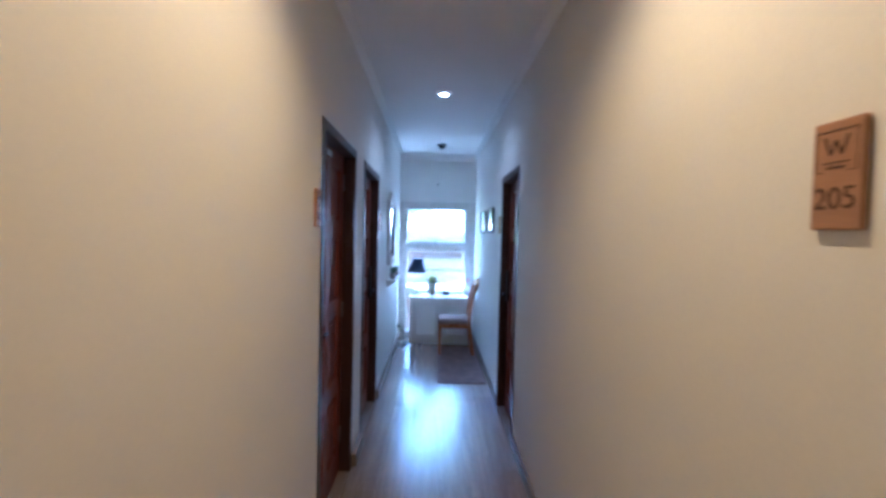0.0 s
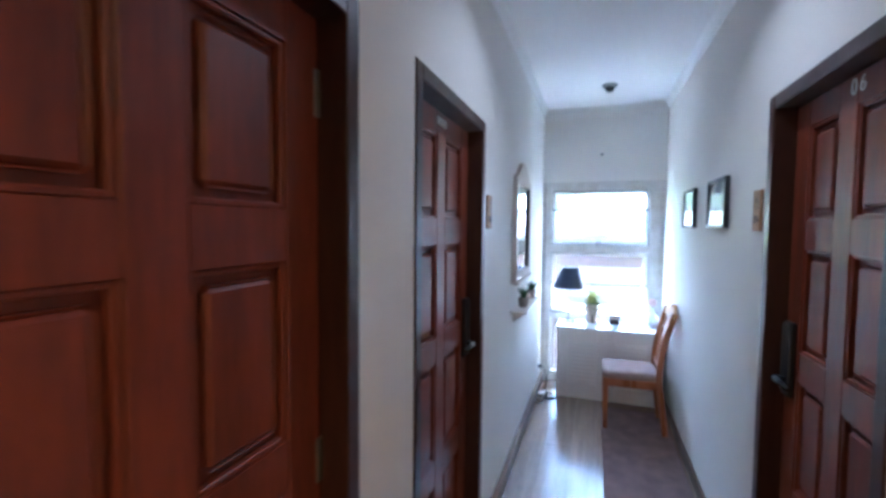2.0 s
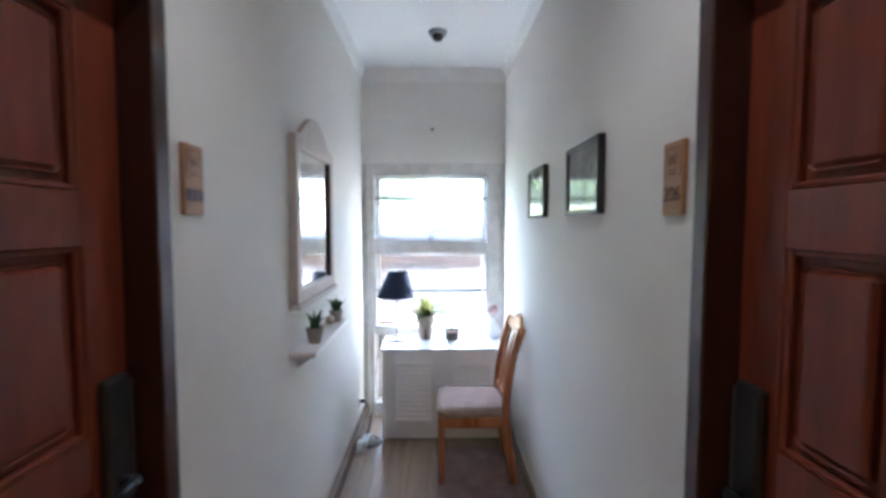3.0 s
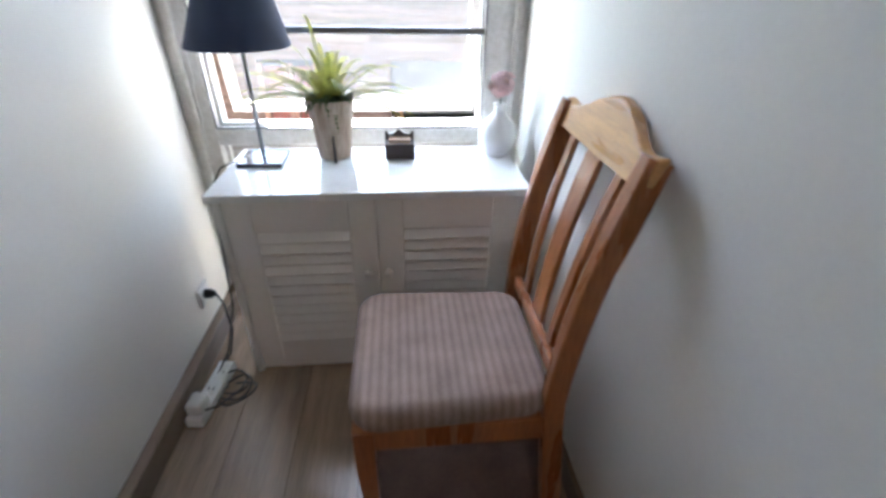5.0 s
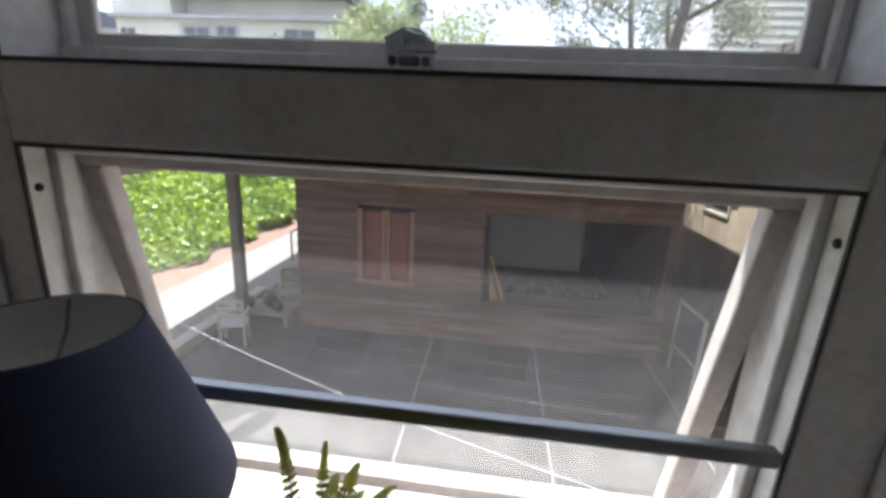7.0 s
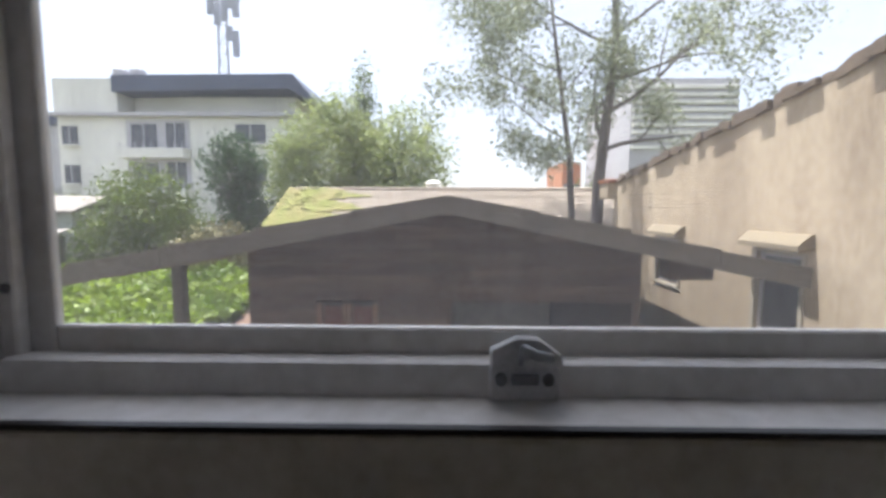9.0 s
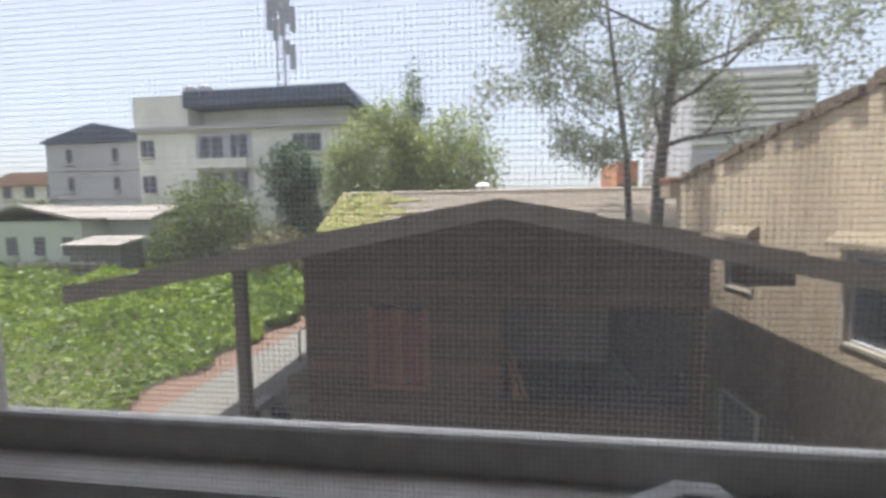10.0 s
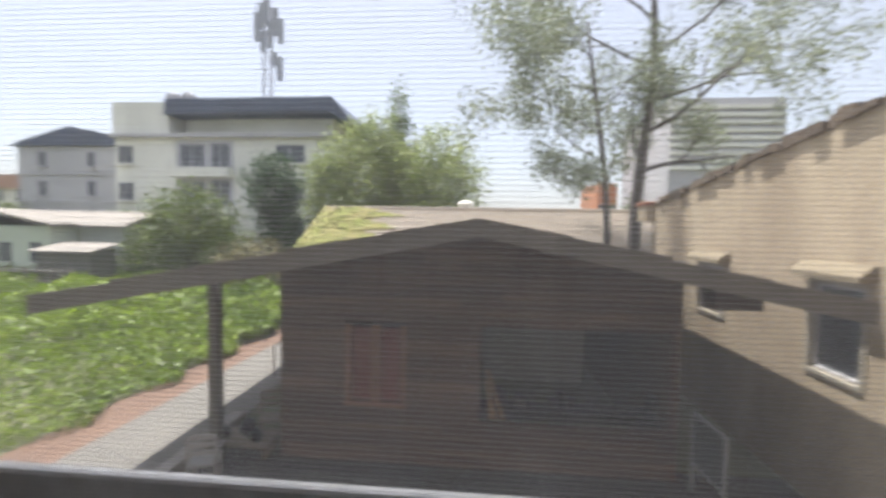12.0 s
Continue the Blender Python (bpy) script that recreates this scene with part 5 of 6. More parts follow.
for x0, x1, knob in ((SX0 + 0.023, smid - 0.0015, smid - 0.03), (smid + 0.0015, SX1 - 0.023, smid + 0.03)):
    z0, z1 = 0.052, SZ - 0.026
    bm = bmesh.new()
    for a, b, c, d in ((x0, x0 + 0.075, z0, z1), (x1 - 0.075, x1, z0, z1), (x0 + 0.075, x1 - 0.075, z1 - 0.095, z1), (x0 + 0.075, x1 - 0.075, z0, z0 + 0.08)):
        box(bm, a, b, SY0, SY0 + 0.019, c, d, 0.0025)
    dr = part("door", bm, WHITE_SATIN, side)
    n = 11
    for k in range(n):
        z = z0 + 0.08 + (z1 - z0 - 0.175) * k / n
        h = (z1 - z0 - 0.175) / n
        part("slat", prism(bmesh.new(), [(SY0 - 0.003, z + 0.003), (SY0 + 0.0, z - 0.002), (SY0 + 0.018, z + h - 0.004), (SY0 + 0.015, z + h + 0.001)], "x", x0 + 0.0752, x1 - 0.0752), WHITE_SATIN, dr)
    bm = lathe(bmesh.new(), [(0.006, 0), (0.005, 0.010), (0.012, 0.016), (0.012, 0.022), (0.006, 0.026)], (0, 0, 0), 16)
    bm.transform(Matrix.Translation((knob, SY0, 0.40)) @ Matrix.Rotation(radians(90), 4, "X"))
    part("knob", bm, WHITE_SATIN, dr, smooth=True)

# table lamp
LAMP_BASE = surface("polished_dark_metal", (0.09, 0.09, 0.10), 0.14, 0.7, var=0.08, bump=0)
lx, ly = 0.280, -0.167
lamp = thing("table_lamp", (lx, ly, SZ), "slim table lamp with a dark navy cone shade, switched off", "table lamp")
part("base", cube(lx - 0.066, lx + 0.066, ly - 0.066, ly + 0.066, SZ, SZ + 0.014, bevel=0.002, seg=2), LAMP_BASE, lamp)
part("stem", tube(bmesh.new(), [(lx, ly, SZ + 0.014), (lx - 0.003, ly + 0.005, SZ + 0.40)], 0.006, 12), GREY_METAL, lamp, smooth=True)
bm = bmesh.new()
z0, z1, r0, r1 = 0.985, 1.188, 0.139, 0.072
lathe(bm, [(r0, z0), (r0 + 0.001, z0 + 0.004), (r1 + 0.001, z1 - 0.004), (r1, z1), (r1 - 0.0016, z1), (r0 - 0.002, z0)], (lx, ly, 0), 48)
bmesh.ops.delete(bm, geom=[f for f in bm.faces if len(f.verts) > 4], context="FACES_ONLY")
shade = part("shade", bm, SHADE, lamp, "dark navy cloth shade", smooth=True)
bm = lathe(bmesh.new(), [(r0 - 0.0022, z0 + 0.001), (r1 - 0.0022, z1 - 0.001), (r1 - 0.003, z1 - 0.001), (r0 - 0.003, z0 + 0.001)], (lx, ly, 0), 48)
bmesh.ops.delete(bm, geom=[f for f in bm.faces if len(f.verts) > 4], context="FACES_ONLY")
part("lining", bm, PAPER, shade, "white inner lining", smooth=True)
bm = bmesh.new()
for a in (0, 2.09, 4.19):
    tube(bm, [(lx, ly, 1.135), (lx + 0.05 * math.cos(a), ly + 0.05 * math.sin(a), 1.16), (lx + 0.068 * math.cos(a), ly + 0.068 * math.sin(a), 1.185)], 0.0018, 6)
tube(bm, [(lx, ly, 1.06), (lx, ly, 1.14)], 0.014, 12)
part("holder", bm, GREY_METAL, lamp)
# the shade sits askew on its stem
for ob in [c for c in lamp.children if c.name.startswith(("shade", "holder"))] + list(shade.children):
    for v in ob.data.vertices:
        k = (v.co.z - 1.085) / 0.2
        v.co.x += -0.001 + 0.024 * k
        v.co.y += 0.004 - 0.022 * k
cord = bmesh.new()
tube(cord, [(lx - 0.07, ly - 0.02, SZ + 0.006), (lx - 0.09, ly - 0.05, SZ + 0.01), (0.172, -0.25, SZ + 0.006), (0.155, -0.27, SZ - 0.03), (0.13, -0.27, 0.45), (0.12, -0.30, 0.2), (0.09, -0.36, 0.05), (0.08, -0.44, 0.03)], 0.003, 8)
part("cord", cord, BLACK_PLASTIC, lamp, smooth=True)

# fern
fx, fy = 0.496, -0.138
fern = thing("potted_fern", (fx, fy, SZ), "yellow-green fern in a striped woven tapering pot", "potted plant")
POT = surface("woven_pot", (0.50, 0.42, 0.33), 0.75, var=0.25, scale=9, fine=60, stretch=(4, 4, 0.15), bump=0.3, other=(0.24, 0.17, 0.12))
part("pot", lathe(bmesh.new(), [(0.046, 0), (0.05, 0.004), (0.072, 0.178), (0.074, 0.182), (0.070, 0.184), (0.066, 0.165)], (fx, fy, SZ), 40), POT, fern, smooth=False)
part("soil", lathe(bmesh.new(), [(0.066, 0), (0.062, 0.006)], (fx, fy, SZ + 0.16), 24), SOIL, fern)
part("tie", prism(bmesh.new(), [(fx + 0.002, SZ), (fx + 0.012, SZ), (fx + 0.010, SZ + 0.085), (fx + 0.004, SZ + 0.085)], "y", fy - 0.066, fy - 0.062), BLACK_PLASTIC, fern, "dark strip on the pot")
FROND = leaf_material("fern_frond", (0.30, 0.29, 0.05), (0.19, 0.20, 0.035), 0.25)
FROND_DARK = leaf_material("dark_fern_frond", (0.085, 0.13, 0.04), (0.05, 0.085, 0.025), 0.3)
rng = random.Random(9)
for i in range(88):
    a = 2.399963 * i + rng.uniform(-0.25, 0.25)
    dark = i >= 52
    if i < 8:
        out, up, tip_drop = rng.uniform(0.05, 0.13), rng.uniform(0.12, 0.18), 0.0
        if i == 0:
            a, out, up = 2.5, 0.05, 0.235
    elif i < 30:
        out, up, tip_drop = rng.uniform(0.13, 0.22), rng.uniform(0.10, 0.15), rng.uniform(0.02, 0.05)
    elif not dark:
        a = (0.0 if i % 2 else math.pi) + rng.uniform(-0.75, 0.3) * (1 if i % 2 else -1)
        out, up, tip_drop = rng.uniform(0.20, 0.29), rng.uniform(0.04, 0.10), rng.uniform(0.02, 0.06)
    else:
        out, up, tip_drop = rng.uniform(0.04, 0.10), rng.uniform(0.02, 0.07), rng.uniform(0.03, 0.13)
    if math.sin(a) > 0.45:
        out = min(out, 0.115)
    bm = bmesh.new()
    curve = []
    for k in range(15):
        s = k / 14
        r = out * s
        h = up * (1 - (1 - s) ** 2) - tip_drop * s ** 3
        curve.append(Vector((fx + (0.012 + r) * math.cos(a), fy + (0.012 + r) * math.sin(a), SZ + 0.166 + h)))
    tube(bm, curve, [0.0014 * (1 - 0.6 * k / 14) for k in range(15)], 4)
    length = sum((q - p).length for p, q in zip(curve, curve[1:]))
    pairs = max(10, int(length / (0.0078 if dark else 0.0098)))
    for j in range(pairs):
        s = 0.12 + 0.86 * j / pairs
        f = s * 14
        k = min(int(f), 13)
        p = curve[k].lerp(curve[k + 1], f - k)
        d = (curve[k + 1] - curve[k]).normalized()
        up_v = Vector((0, 0, 1)) if abs(d.z) < 0.9 else Vector((-math.cos(a), -math.sin(a), 0))
        side_v = d.cross(up_v).normalized()
        w = (0.0165 if dark else 0.0135 if i < 8 else 0.0205) * min(1.0, 0.35 + 4 * s) * (1 - s) ** 0.75 + 0.0015
        for sg in (-1, 1):
            e = p + side_v * sg * w + d * 0.003 + Vector((0, 0, -0.002))
            hw = d * 0.0031
            v = [bm.verts.new(q) for q in (p - hw, p.lerp(e, 0.6) - hw * 1.1, e, p.lerp(e, 0.6) + hw, p + hw)]
            bm.faces.new(v)
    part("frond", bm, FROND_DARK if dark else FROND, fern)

# little card holder and vase
holder = thing("card_holder", (0.70, -0.16, SZ), "small dark wooden card holder with a shaped back", "card holder")
DARK_WOOD = surface("dark_wood", (0.055, 0.033, 0.026), 0.45, var=0.2, scale=12, fine=80, stretch=(1, 4, 4))
hx0, hx1, hy0, hy1 = 0.656, 0.748, -0.184, -0.124
part("box_body", cube(hx0, hx1, hy0, hy1, SZ, SZ + 0.05, bevel=0.003, seg=2), DARK_WOOD, holder)
part("back_board", prism(bmesh.new(), [(hx0, SZ + 0.05), (hx1, SZ + 0.05), (hx1, SZ + 0.076), (hx1 - 0.006, SZ + 0.079), (hx1 - 0.014, SZ + 0.068), (0.715, SZ + 0.072), (0.70, SZ + 0.086), (0.685, SZ + 0.072), (hx0 + 0.014, SZ + 0.068), (hx0 + 0.006, SZ + 0.079), (hx0, SZ + 0.076)], "y", hy1 - 0.012, hy1), DARK_WOOD, holder)
part("front_lip", cube(hx0 + 0.004, hx1 - 0.004, hy0 - 0.004, hy0 - 0.0002, SZ + 0.003, SZ + 0.018, bevel=0.0015), DARK_WOOD, holder)
KRAFT = surface("kraft_card", (0.46, 0.34, 0.26), 0.8, var=0.15, scale=30)
for i in range(6):
    y = hy0 + 0.013 + i * 0.0055
    part("card", cube(hx0 + 0.012, hx1 - 0.012, y, y + 0.0042, SZ + 0.0505, SZ + 0.060 + 0.0008 * (i % 3)), KRAFT, holder, "pinkish kraft card")
vx, vy = 1.018, -0.145
vase = thing("vase", (vx, vy, SZ), "round white porcelain vase with a narrow neck", "vase")
PORCELAIN = surface("porcelain", (0.80, 0.80, 0.79), 0.15, var=0.02, scale=10, bump=0.0)
part("body", lathe(bmesh.new(), [(0.032, 0), (0.036, 0.003), (0.056, 0.03), (0.064, 0.058), (0.062, 0.08), (0.048, 0.108), (0.026, 0.128), (0.017, 0.142), (0.016, 0.158), (0.021, 0.166), (0.0175, 0.167), (0.013, 0.158)], (vx, vy, SZ), 40), PORCELAIN, vase, smooth=True)
flower = thing("flower", (vx, vy, SZ + 0.14), "pale pink artificial flower standing in the vase", "flower")
part("stem", tube(bmesh.new(), [(vx, vy, SZ + 0.10), (vx + 0.002, vy, SZ + 0.20)], 0.0025, 6), SPIKE, flower)
PETAL = surface("pink_petal", (0.72, 0.50, 0.49), 0.6, var=0.12, scale=40, island=0.15, bump=0)
bm = bmesh.new()
rng = random.Random(12)
for k in range(90):
    d = Vector((rng.gauss(0, 1), rng.gauss(0, 1), rng.gauss(0.25, 1))).normalized()
    a = d.orthogonal().normalized()
    b = d.cross(a)
    o = Vector((vx + 0.002, vy, SZ + 0.222)) + d * rng.uniform(0.020, 0.040)
    turn = rng.uniform(0, 6.28)
    a, b = a * math.cos(turn) + b * math.sin(turn), b * math.cos(turn) - a * math.sin(turn)
    bm.faces.new([bm.verts.new(o + a * u * 0.014 + b * v * 0.016 + d * (0.004 if v > 0.5 else 0)) for u, v in ((-0.4, -1), (0.4, -1), (0.9, 0.2), (0, 1), (-0.9, 0.2))])
part("petals", bm, PETAL, flower)

# ---- chair ----
def cloth_material():
    m = surface("ribbed_seat_cloth", (0.43, 0.315, 0.265), 0.9, var=0.16, scale=14, fine=220, bump=0.25)
    n, l = m.node_tree.nodes, m.node_tree.links
    p = n["Principled BSDF"]
    co, wave = n.new("ShaderNodeTexCoord"), n.new("ShaderNodeTexWave")
    wave.wave_type, wave.bands_direction = "BANDS", "X"
    wave.inputs["Scale"].default_value = 16.0
    wave.inputs["Distortion"].default_value = 0.6
    wave.inputs["Detail Scale"].default_value = 4.0
    l.new(co.outputs["Object"], wave.inputs["Vector"])
    old = p.inputs["Base Color"].links[0].from_socket
    mix, lo = n.new("ShaderNodeMix"), n.new("ShaderNodeMapRange")
    mix.data_type, mix.blend_type = "RGBA", "MULTIPLY"
    lo.inputs["To Min"].default_value, lo.inputs["To Max"].default_value = 0.78, 1.05
    l.new(wave.outputs["Fac"], lo.inputs["Value"])
    mix.inputs["Factor"].default_value = 1.0
    l.new(old, mix.inputs[6])
    l.new(lo.outputs["Result"], mix.inputs[7])
    l.new(mix.outputs[2], p.inputs["Base Color"])
    return m


CLOTH = cloth_material()
cx0, cx1, cy0, cy1 = 0.585, 0.995, -0.995, -0.605
chair = thing("dining_chair", (0.79, -0.80, 0.0), "wooden dining chair with a ribbed mauve-brown seat against the wall", "chair")
bm = cube(cx0, cx1, cy0, cy1, 0.402, 0.465)
bmesh.ops.bevel(bm, geom=[e for e in bm.edges if abs(e.verts[0].co.z - e.verts[1].co.z) > 0.02], offset=0.065, segments=6, profile=0.5, affect="EDGES")
bmesh.ops.bevel(bm, geom=[e for e in bm.edges if abs(e.verts[0].co.z - e.verts[1].co.z) < 0.001], offset=0.029, segments=5, profile=0.5, affect="EDGES")
for v in bm.verts:
    u, w = (v.co.x - cx0) / (cx1 - cx0) - 0.5, (v.co.y - cy0) / (cy1 - cy0) - 0.5
    v.co.y = -0.80 + (v.co.y + 0.80) * (1.03 - 0.10 * (u + 0.5))
    if v.co.z > 0.43:
        v.co.z += 0.02 * (1 - 4 * u * u) * (1 - 4 * w * w)
part("seat", bm, CLOTH, chair, "ribbed mauve-brown upholstered seat", smooth=True)
for x0, x1, y0, y1, name in ((cx0 + 0.045, cx1 - 0.02, cy0 + 0.012, cy0 + 0.032, "seat_rail"), (cx0 + 0.045, cx1 - 0.02, cy1 - 0.032, cy1 - 0.012, "seat_rail"), (cx0 + 0.012, cx0 + 0.032, cy0 + 0.045, cy1 - 0.045, "seat_rail"), (cx1 - 0.03, cx1 - 0.01, cy0 + 0.045, cy1 - 0.045, "seat_rail")):
    part(name, cube(x0, x1, y0, y1, 0.345, 0.41, bevel=0.003), CHAIR_WOOD, chair)
for y in (cy0 + 0.027, cy1 - 0.027):
    bm = bmesh.new()
    rings = [[bm.verts.new((cx0 + 0.028 + sx * k + (0.004 if z == 0 else 0), y + sy * k, z)) for sx, sy in ((-1, -1), (1, -1), (1, 1), (-1, 1))] for z, k in ((0.0, 0.014), (0.3, 0.020), (0.408, 0.021))]
    for r, s in zip(rings, rings[1:]):
        for k in range(4):
            bm.faces.new((r[k], r[(k + 1) % 4], s[(k + 1) % 4], s[k]))
    bm.faces.new(rings[0][::-1])
    bm.faces.new(rings[-1])
    bmesh.ops.bevel(bm, geom=[e for e in bm.edges if abs(e.verts[0].co.z - e.verts[1].co.z) > 0.05], offset=0.004, segments=2, profile=0.5, affect="EDGES")
    part("leg", bm, CHAIR_WOOD, chair)


def bar_along(points, half_a, half_b, side_axis=(0, 1, 0)):
    """A flat-sided bar along points, half_a wide along side_axis and half_b deep."""
    bm = bmesh.new()
    points = [Vector(p) for p in points]
    s = Vector(side_axis)
    rings = []
    for i, p in enumerate(points):
        d = (points[min(i + 1, len(points) - 1)] - points[max(i - 1, 0)]).normalized()
        n = d.cross(s).normalized()
        rings.append([bm.verts.new(p + s * a * half_a + n * b * half_b) for a, b in ((-1, -1), (1, -1), (1, 1), (-1, 1))])
    for r, q in zip(rings, rings[1:]):
        for k in range(4):
            bm.faces.new((r[k], r[(k + 1) % 4], q[(k + 1) % 4], q[k]))
    bm.faces.new(rings[0][::-1])
    bm.faces.new(rings[-1])
    long = [e for e in bm.edges if any(e.verts[0] in r and e.verts[1] in q or e.verts[1] in r and e.verts[0] in q for r, q in zip(rings, rings[1:]))]
    bmesh.ops.bevel(bm, geom=long, offset=min(half_a, half_b) * 0.35, segments=2, profile=0.5, affect="EDGES")
    return bm


def lean(z):
    """How far the back has leant towards the wall at a height."""
    t = max(0.0, z - 0.40) / 0.55
    return 0.987 + 0.107 * t ** 1.25 - 0.018 * math.sin(math.pi * min(t, 1))


for y in (cy0 + 0.022, cy1 - 0.022):
    lower = [(1.04 - 0.05 * (z / 0.4), y, z) for z in (0.0, 0.2, 0.38)]
    part("back_post", bar_along(lower + [(lean(z), y + (0.066 if y > -0.8 else 0.038) * ((z - 0.4) / 0.535) ** 1.3, z) for z in np.linspace(0.45, 0.928, 9)], 0.016, 0.022), CHAIR_WOOD, chair, "orange-brown curved back post")
bm = bmesh.new()
yn, yf = cy0 + 0.040, cy1 + 0.052
n = 20
front, back = [], []
for k in range(n + 1):
    u = k / n
    y = yn + (yf - yn) * u
    crest = 0.938 + 0.040 * math.exp(-((u - 0.5) / 0.22) ** 2) - 0.012 * math.exp(-((abs(u - 0.5) - 0.38) / 0.1) ** 2)
    low = 0.884 - 0.008 * math.sin(math.pi * u)
    dip = 0.010 * math.sin(math.pi * u)
    front.append([bm.verts.new((lean(z) - 0.013 + dip, y, z)) for z in (low, crest)])
    back.append([bm.verts.new((lean(z) + 0.010 + dip, y, z)) for z in (low, crest)])
for k in range(n):
    bm.faces.new((front[k][0], front[k + 1][0], front[k + 1][1], front[k][1]))
    bm.faces.new((back[k][0], back[k][1], back[k + 1][1], back[k + 1][0]))
    bm.faces.new((front[k][1], front[k + 1][1], back[k + 1][1], back[k][1]))
    bm.faces.new((front[k][0], back[k][0], back[k + 1][0], front[k + 1][0]))
for k in (0, n):
    bm.faces.new((front[k][0], front[k][1], back[k][1], back[k][0]))
long_edges = [e for k in range(n) for e in (bm.edges.get((row[k][j], row[k + 1][j])) for row in (front, back) for j in (0, 1)) if e]
end_edges = [e for k in (0, n) for e in bm.edges if all(v in front[k] + back[k] for v in e.verts)]
bmesh.ops.bevel(bm, geom=long_edges + end_edges, offset=0.006, segments=3, profile=0.5, affect="EDGES")
part("top_rail", bm, CHAIR_PALE, chair, "pale carved top rail")
part("lower_rail", cube(lean(0.50) - 0.01, lean(0.50) + 0.008, cy0 + 0.04, cy1 - 0.04, 0.485, 0.52, bevel=0.003), CHAIR_WOOD, chair)
for off, half in ((-0.105, 0.013), (0.0, 0.030), (0.105, 0.013)):
    part("back_slat", bar_along([(lean(z) + 0.006, -0.80 + 0.052 * ((z - 0.4) / 0.535) ** 1.3 + off * (0.85 + 0.55 * (z - 0.5)), z) for z in np.linspace(0.515, 0.888, 7)], half, 0.006), CHAIR_WOOD, chair)
# doormat, and the cables by the wall
mat_cloth = surface("mauve_mat", (0.25, 0.165, 0.145), 0.95, var=0.2, scale=10, fine=260, bump=0.6)
bm = cube(0.595, 1.085, -2.03, -0.56, 0.0005, 0.010, bevel=0.004, seg=2)
rug = thing("floor_mat", (0.84, -1.62, 0.0), "long worn reddish-brown mat under the chair on the laminate", "mat")
part("mat_top", bm, mat_cloth, rug)
bm = bmesh.new()
for a, b, c, d in ((0.59, 0.60, -2.035, -0.555), (1.08, 1.09, -2.035, -0.555), (0.60, 1.08, -2.035, -2.025), (0.60, 1.08, -0.565, -0.555)):
    box(bm, a, b, c, d, 0.0005, 0.012, 0.002)
part("binding", bm, surface("mat_binding", (0.19, 0.125, 0.11), 0.9, var=0.1), rug)

socket = thing("wall_socket", (0.0, -0.245, 0.21), "white wall socket with a black plug in it", "socket")
part("face_plate", cube(0.0005, 0.014, -0.285, -0.205, 0.177, 0.247, bevel=0.003, seg=2), PLASTIC, socket)
part("plug", tube(bmesh.new(), [(0.014, -0.245, 0.212), (0.034, -0.245, 0.212), (0.049, -0.245, 0.210)], [0.017, 0.016, 0.008], 12), BLACK_PLASTIC, socket, "black round plug")
strip = thing("power_strip", (0.06, -0.53, 0.0), "white power strip with plugs and black cables on the floor", "power strip")
sm = Matrix.Translation((0.080, -0.510, 0.0)) @ Matrix.Rotation(radians(-6), 4, "Z")
bm = cube(-0.026, 0.026, -0.12, 0.12, 0.0, 0.034, bevel=0.006, seg=2)
bm.transform(sm)
part("case", bm, PLASTIC, strip)
for y in (-0.07, 0.0, 0.07):
    bm = bmesh.new()
    for dx in (-0.008, 0.008):
        box(bm, dx - 0.002, dx + 0.002, y - 0.006, y + 0.006, 0.0338, 0.0346)
    bm.transform(sm)
    part("outlet", bm, BLACK_PLASTIC, strip)
bm = cube(-0.024, 0.024, -0.105, -0.045, 0.0347, 0.075, bevel=0.008, seg=2)
bm.transform(sm)
part("adapter", bm, PLASTIC, strip, "white plug adapter")
cables = bmesh.new()
tube(cables, [(0.049, -0.245, 0.210), (0.075, -0.265, 0.18), (0.10, -0.31, 0.10), (0.085, -0.34, 0.02), (0.075, -0.405, 0.018)], 0.0035, 8)
for k in range(3):
    c, r = Vector((0.135 + 0.012 * k, -0.475 - 0.02 * k, 0.0)), 0.045 + 0.008 * k
    tube(cables, [c + Vector((r * math.cos(a), r * 0.8 * math.sin(a), 0.006 + 0.03 * max(0, math.sin(a + k)))) for a in np.linspace(0.3 + k, 6.2 + k, 18)], 0.0032, 6)
tube(cables, [(0.09, -0.60, 0.04), (0.12, -0.58, 0.03), (0.16, -0.5, 0.008), (0.17, -0.45, 0.006)], 0.0032, 8)
part("cable", cables, BLACK_PLASTIC, strip, "tangled black cables", smooth=True)


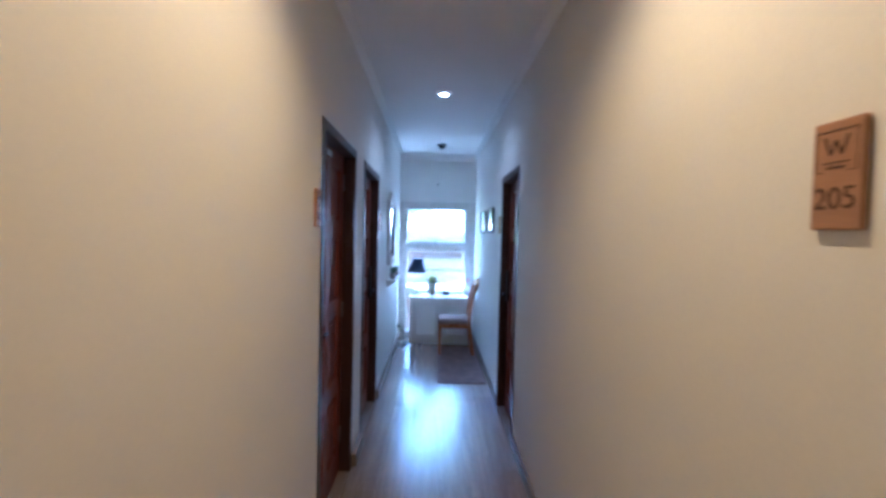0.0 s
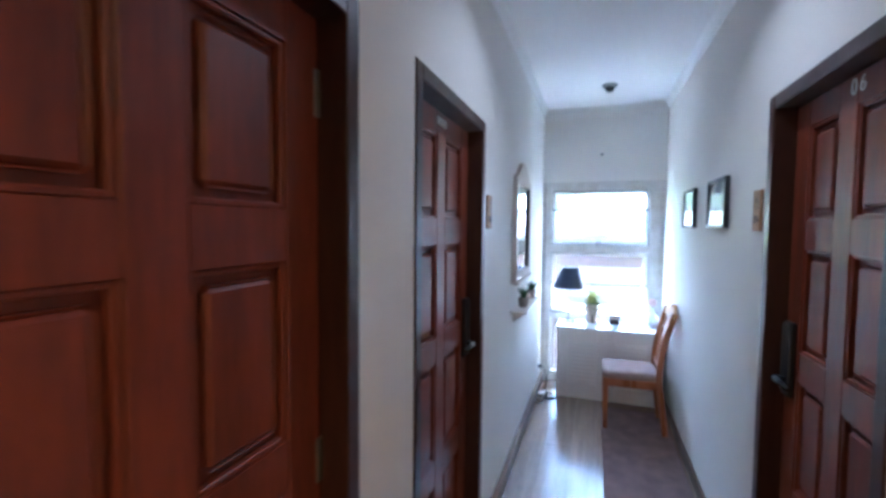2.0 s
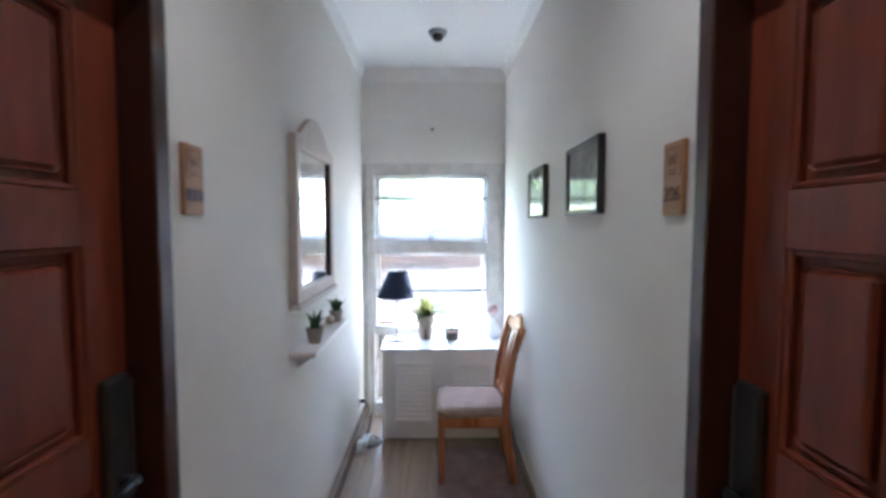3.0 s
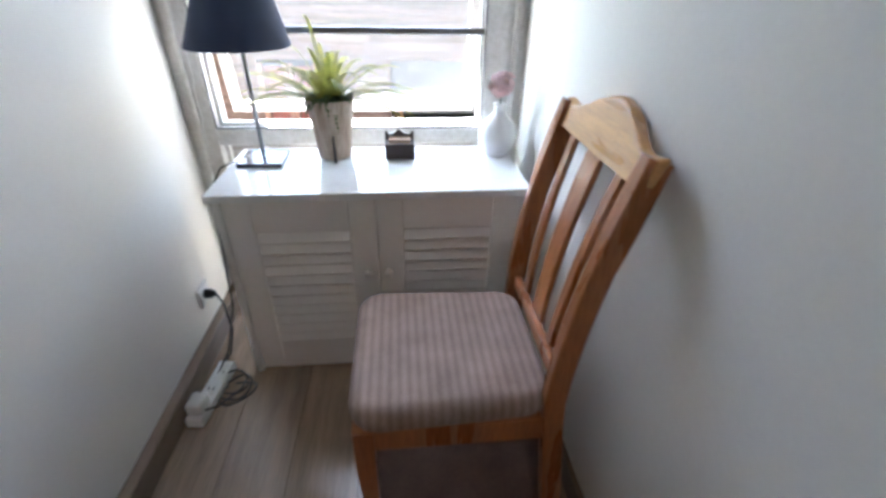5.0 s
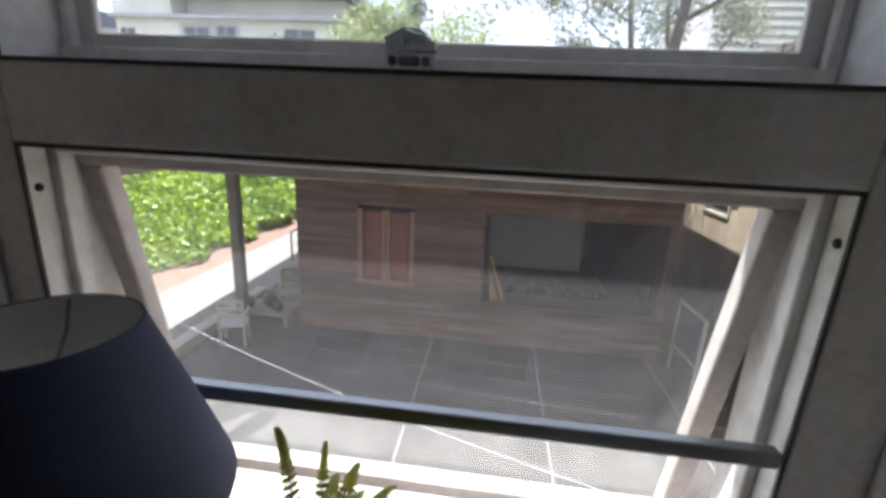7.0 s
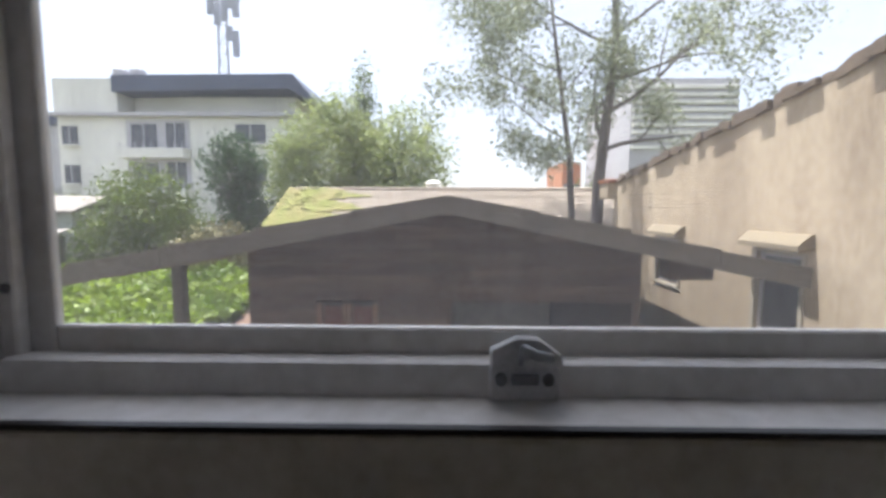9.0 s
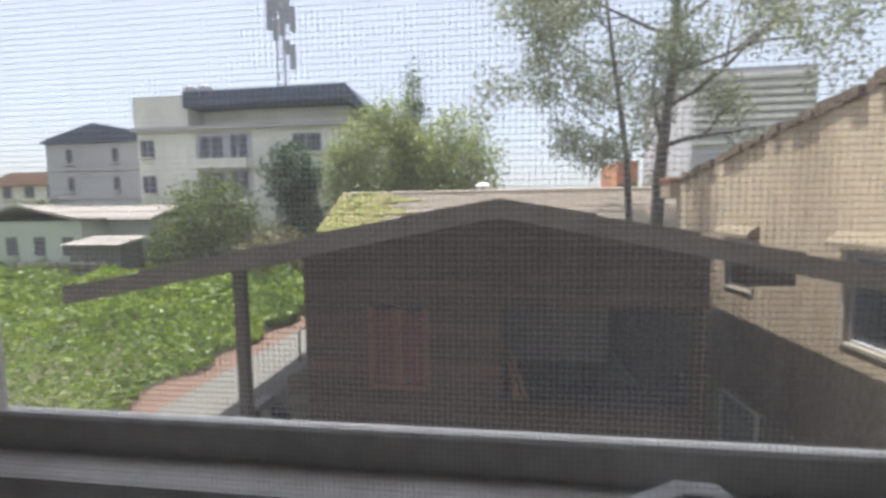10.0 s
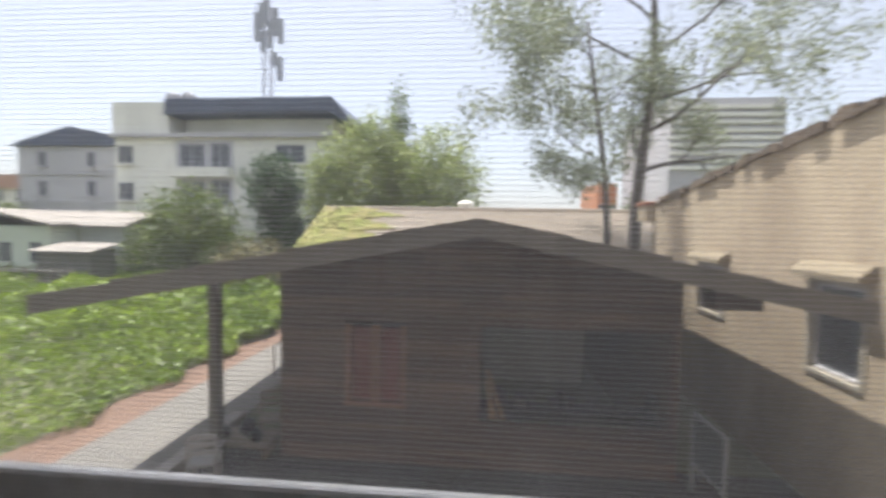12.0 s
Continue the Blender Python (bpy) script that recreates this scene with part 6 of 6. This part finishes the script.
# ---- pieces, last ----
# front wall: lapped planks round the opening and the window
rng = random.Random(4)
z, row = G, 0
while z < RZ - 0.1:
    z1 = z + 0.165
    lo, hi = HX0, HX1
    mid = (z + z1) / 2
    if mid > roof_z(HX0) - 0.1:
        lo = max(HX0, EAVE_L[0] + (z1 + 0.12 - EAVE_L[1]) * (RX - EAVE_L[0]) / (RZ - EAVE_L[1]))
    if mid > roof_z(HX1) - 0.1:
        hi = min(HX1, RX + (RZ - 0.12 - z1) * (EAVE_R[0] - RX) / (RZ - EAVE_R[1]))
    spans = [(lo, hi)]
    for o in (OP, WN):
        if o[2] - 0.05 < mid < o[3] + 0.05:
            spans = [s for a, b in spans for s in ((a, min(b, o[0])), (max(a, o[1]), b)) if s[1] - s[0] > 0.05]
    for a, b in spans:
        if b - a < 0.1:
            continue
        cut = a + (b - a) * rng.uniform(0.3, 0.7) if b - a > 4 else b
        for p, q in ((a, cut), (cut, b)):
            if q - p > 0.05:
                bm = prism(bmesh.new(), [(HY + 0.03, z + 0.004), (HY - 0.032 + rng.uniform(0, 0.02), z + rng.uniform(-0.006, 0.006)), (HY + 0.022, z1 - 0.012), (HY + 0.04, z1 - 0.010)], "x", p + 0.002, q - 0.002)
                part("plank", bm, PLANK, house)
    z, row = z1, row + 1

# yard slabs
joints = (-4.95, -0.45, 1.70, 3.97, 6.3)
for x, x1 in zip(joints, joints[1:]):
    for y, y1 in ((0.21, 3.4), (3.4, HY + 0.3)):
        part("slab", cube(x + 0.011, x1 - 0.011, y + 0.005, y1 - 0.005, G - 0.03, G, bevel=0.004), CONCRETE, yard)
# laminate floor
rng = random.Random(2)
floor = thing("floor", (0.56, -4.5, -0.012), "grey-brown oak laminate plank floor", "floor")
floor["kind"] = "structure"
for i in range(6):
    y = BACK - rng.uniform(0, 1.2)
    while y < 0.0:
        y1 = min(y + 1.28, 0.0)
        if y1 > BACK + 0.02:
            part("floor_plank", cube(i * W / 6 + 0.0006, (i + 1) * W / 6 - 0.0006, max(y, BACK) + 0.0006, y1 - 0.0006, -0.012, 0.0, bevel=0.0009), FLOOR, floor)
        y += 1.28
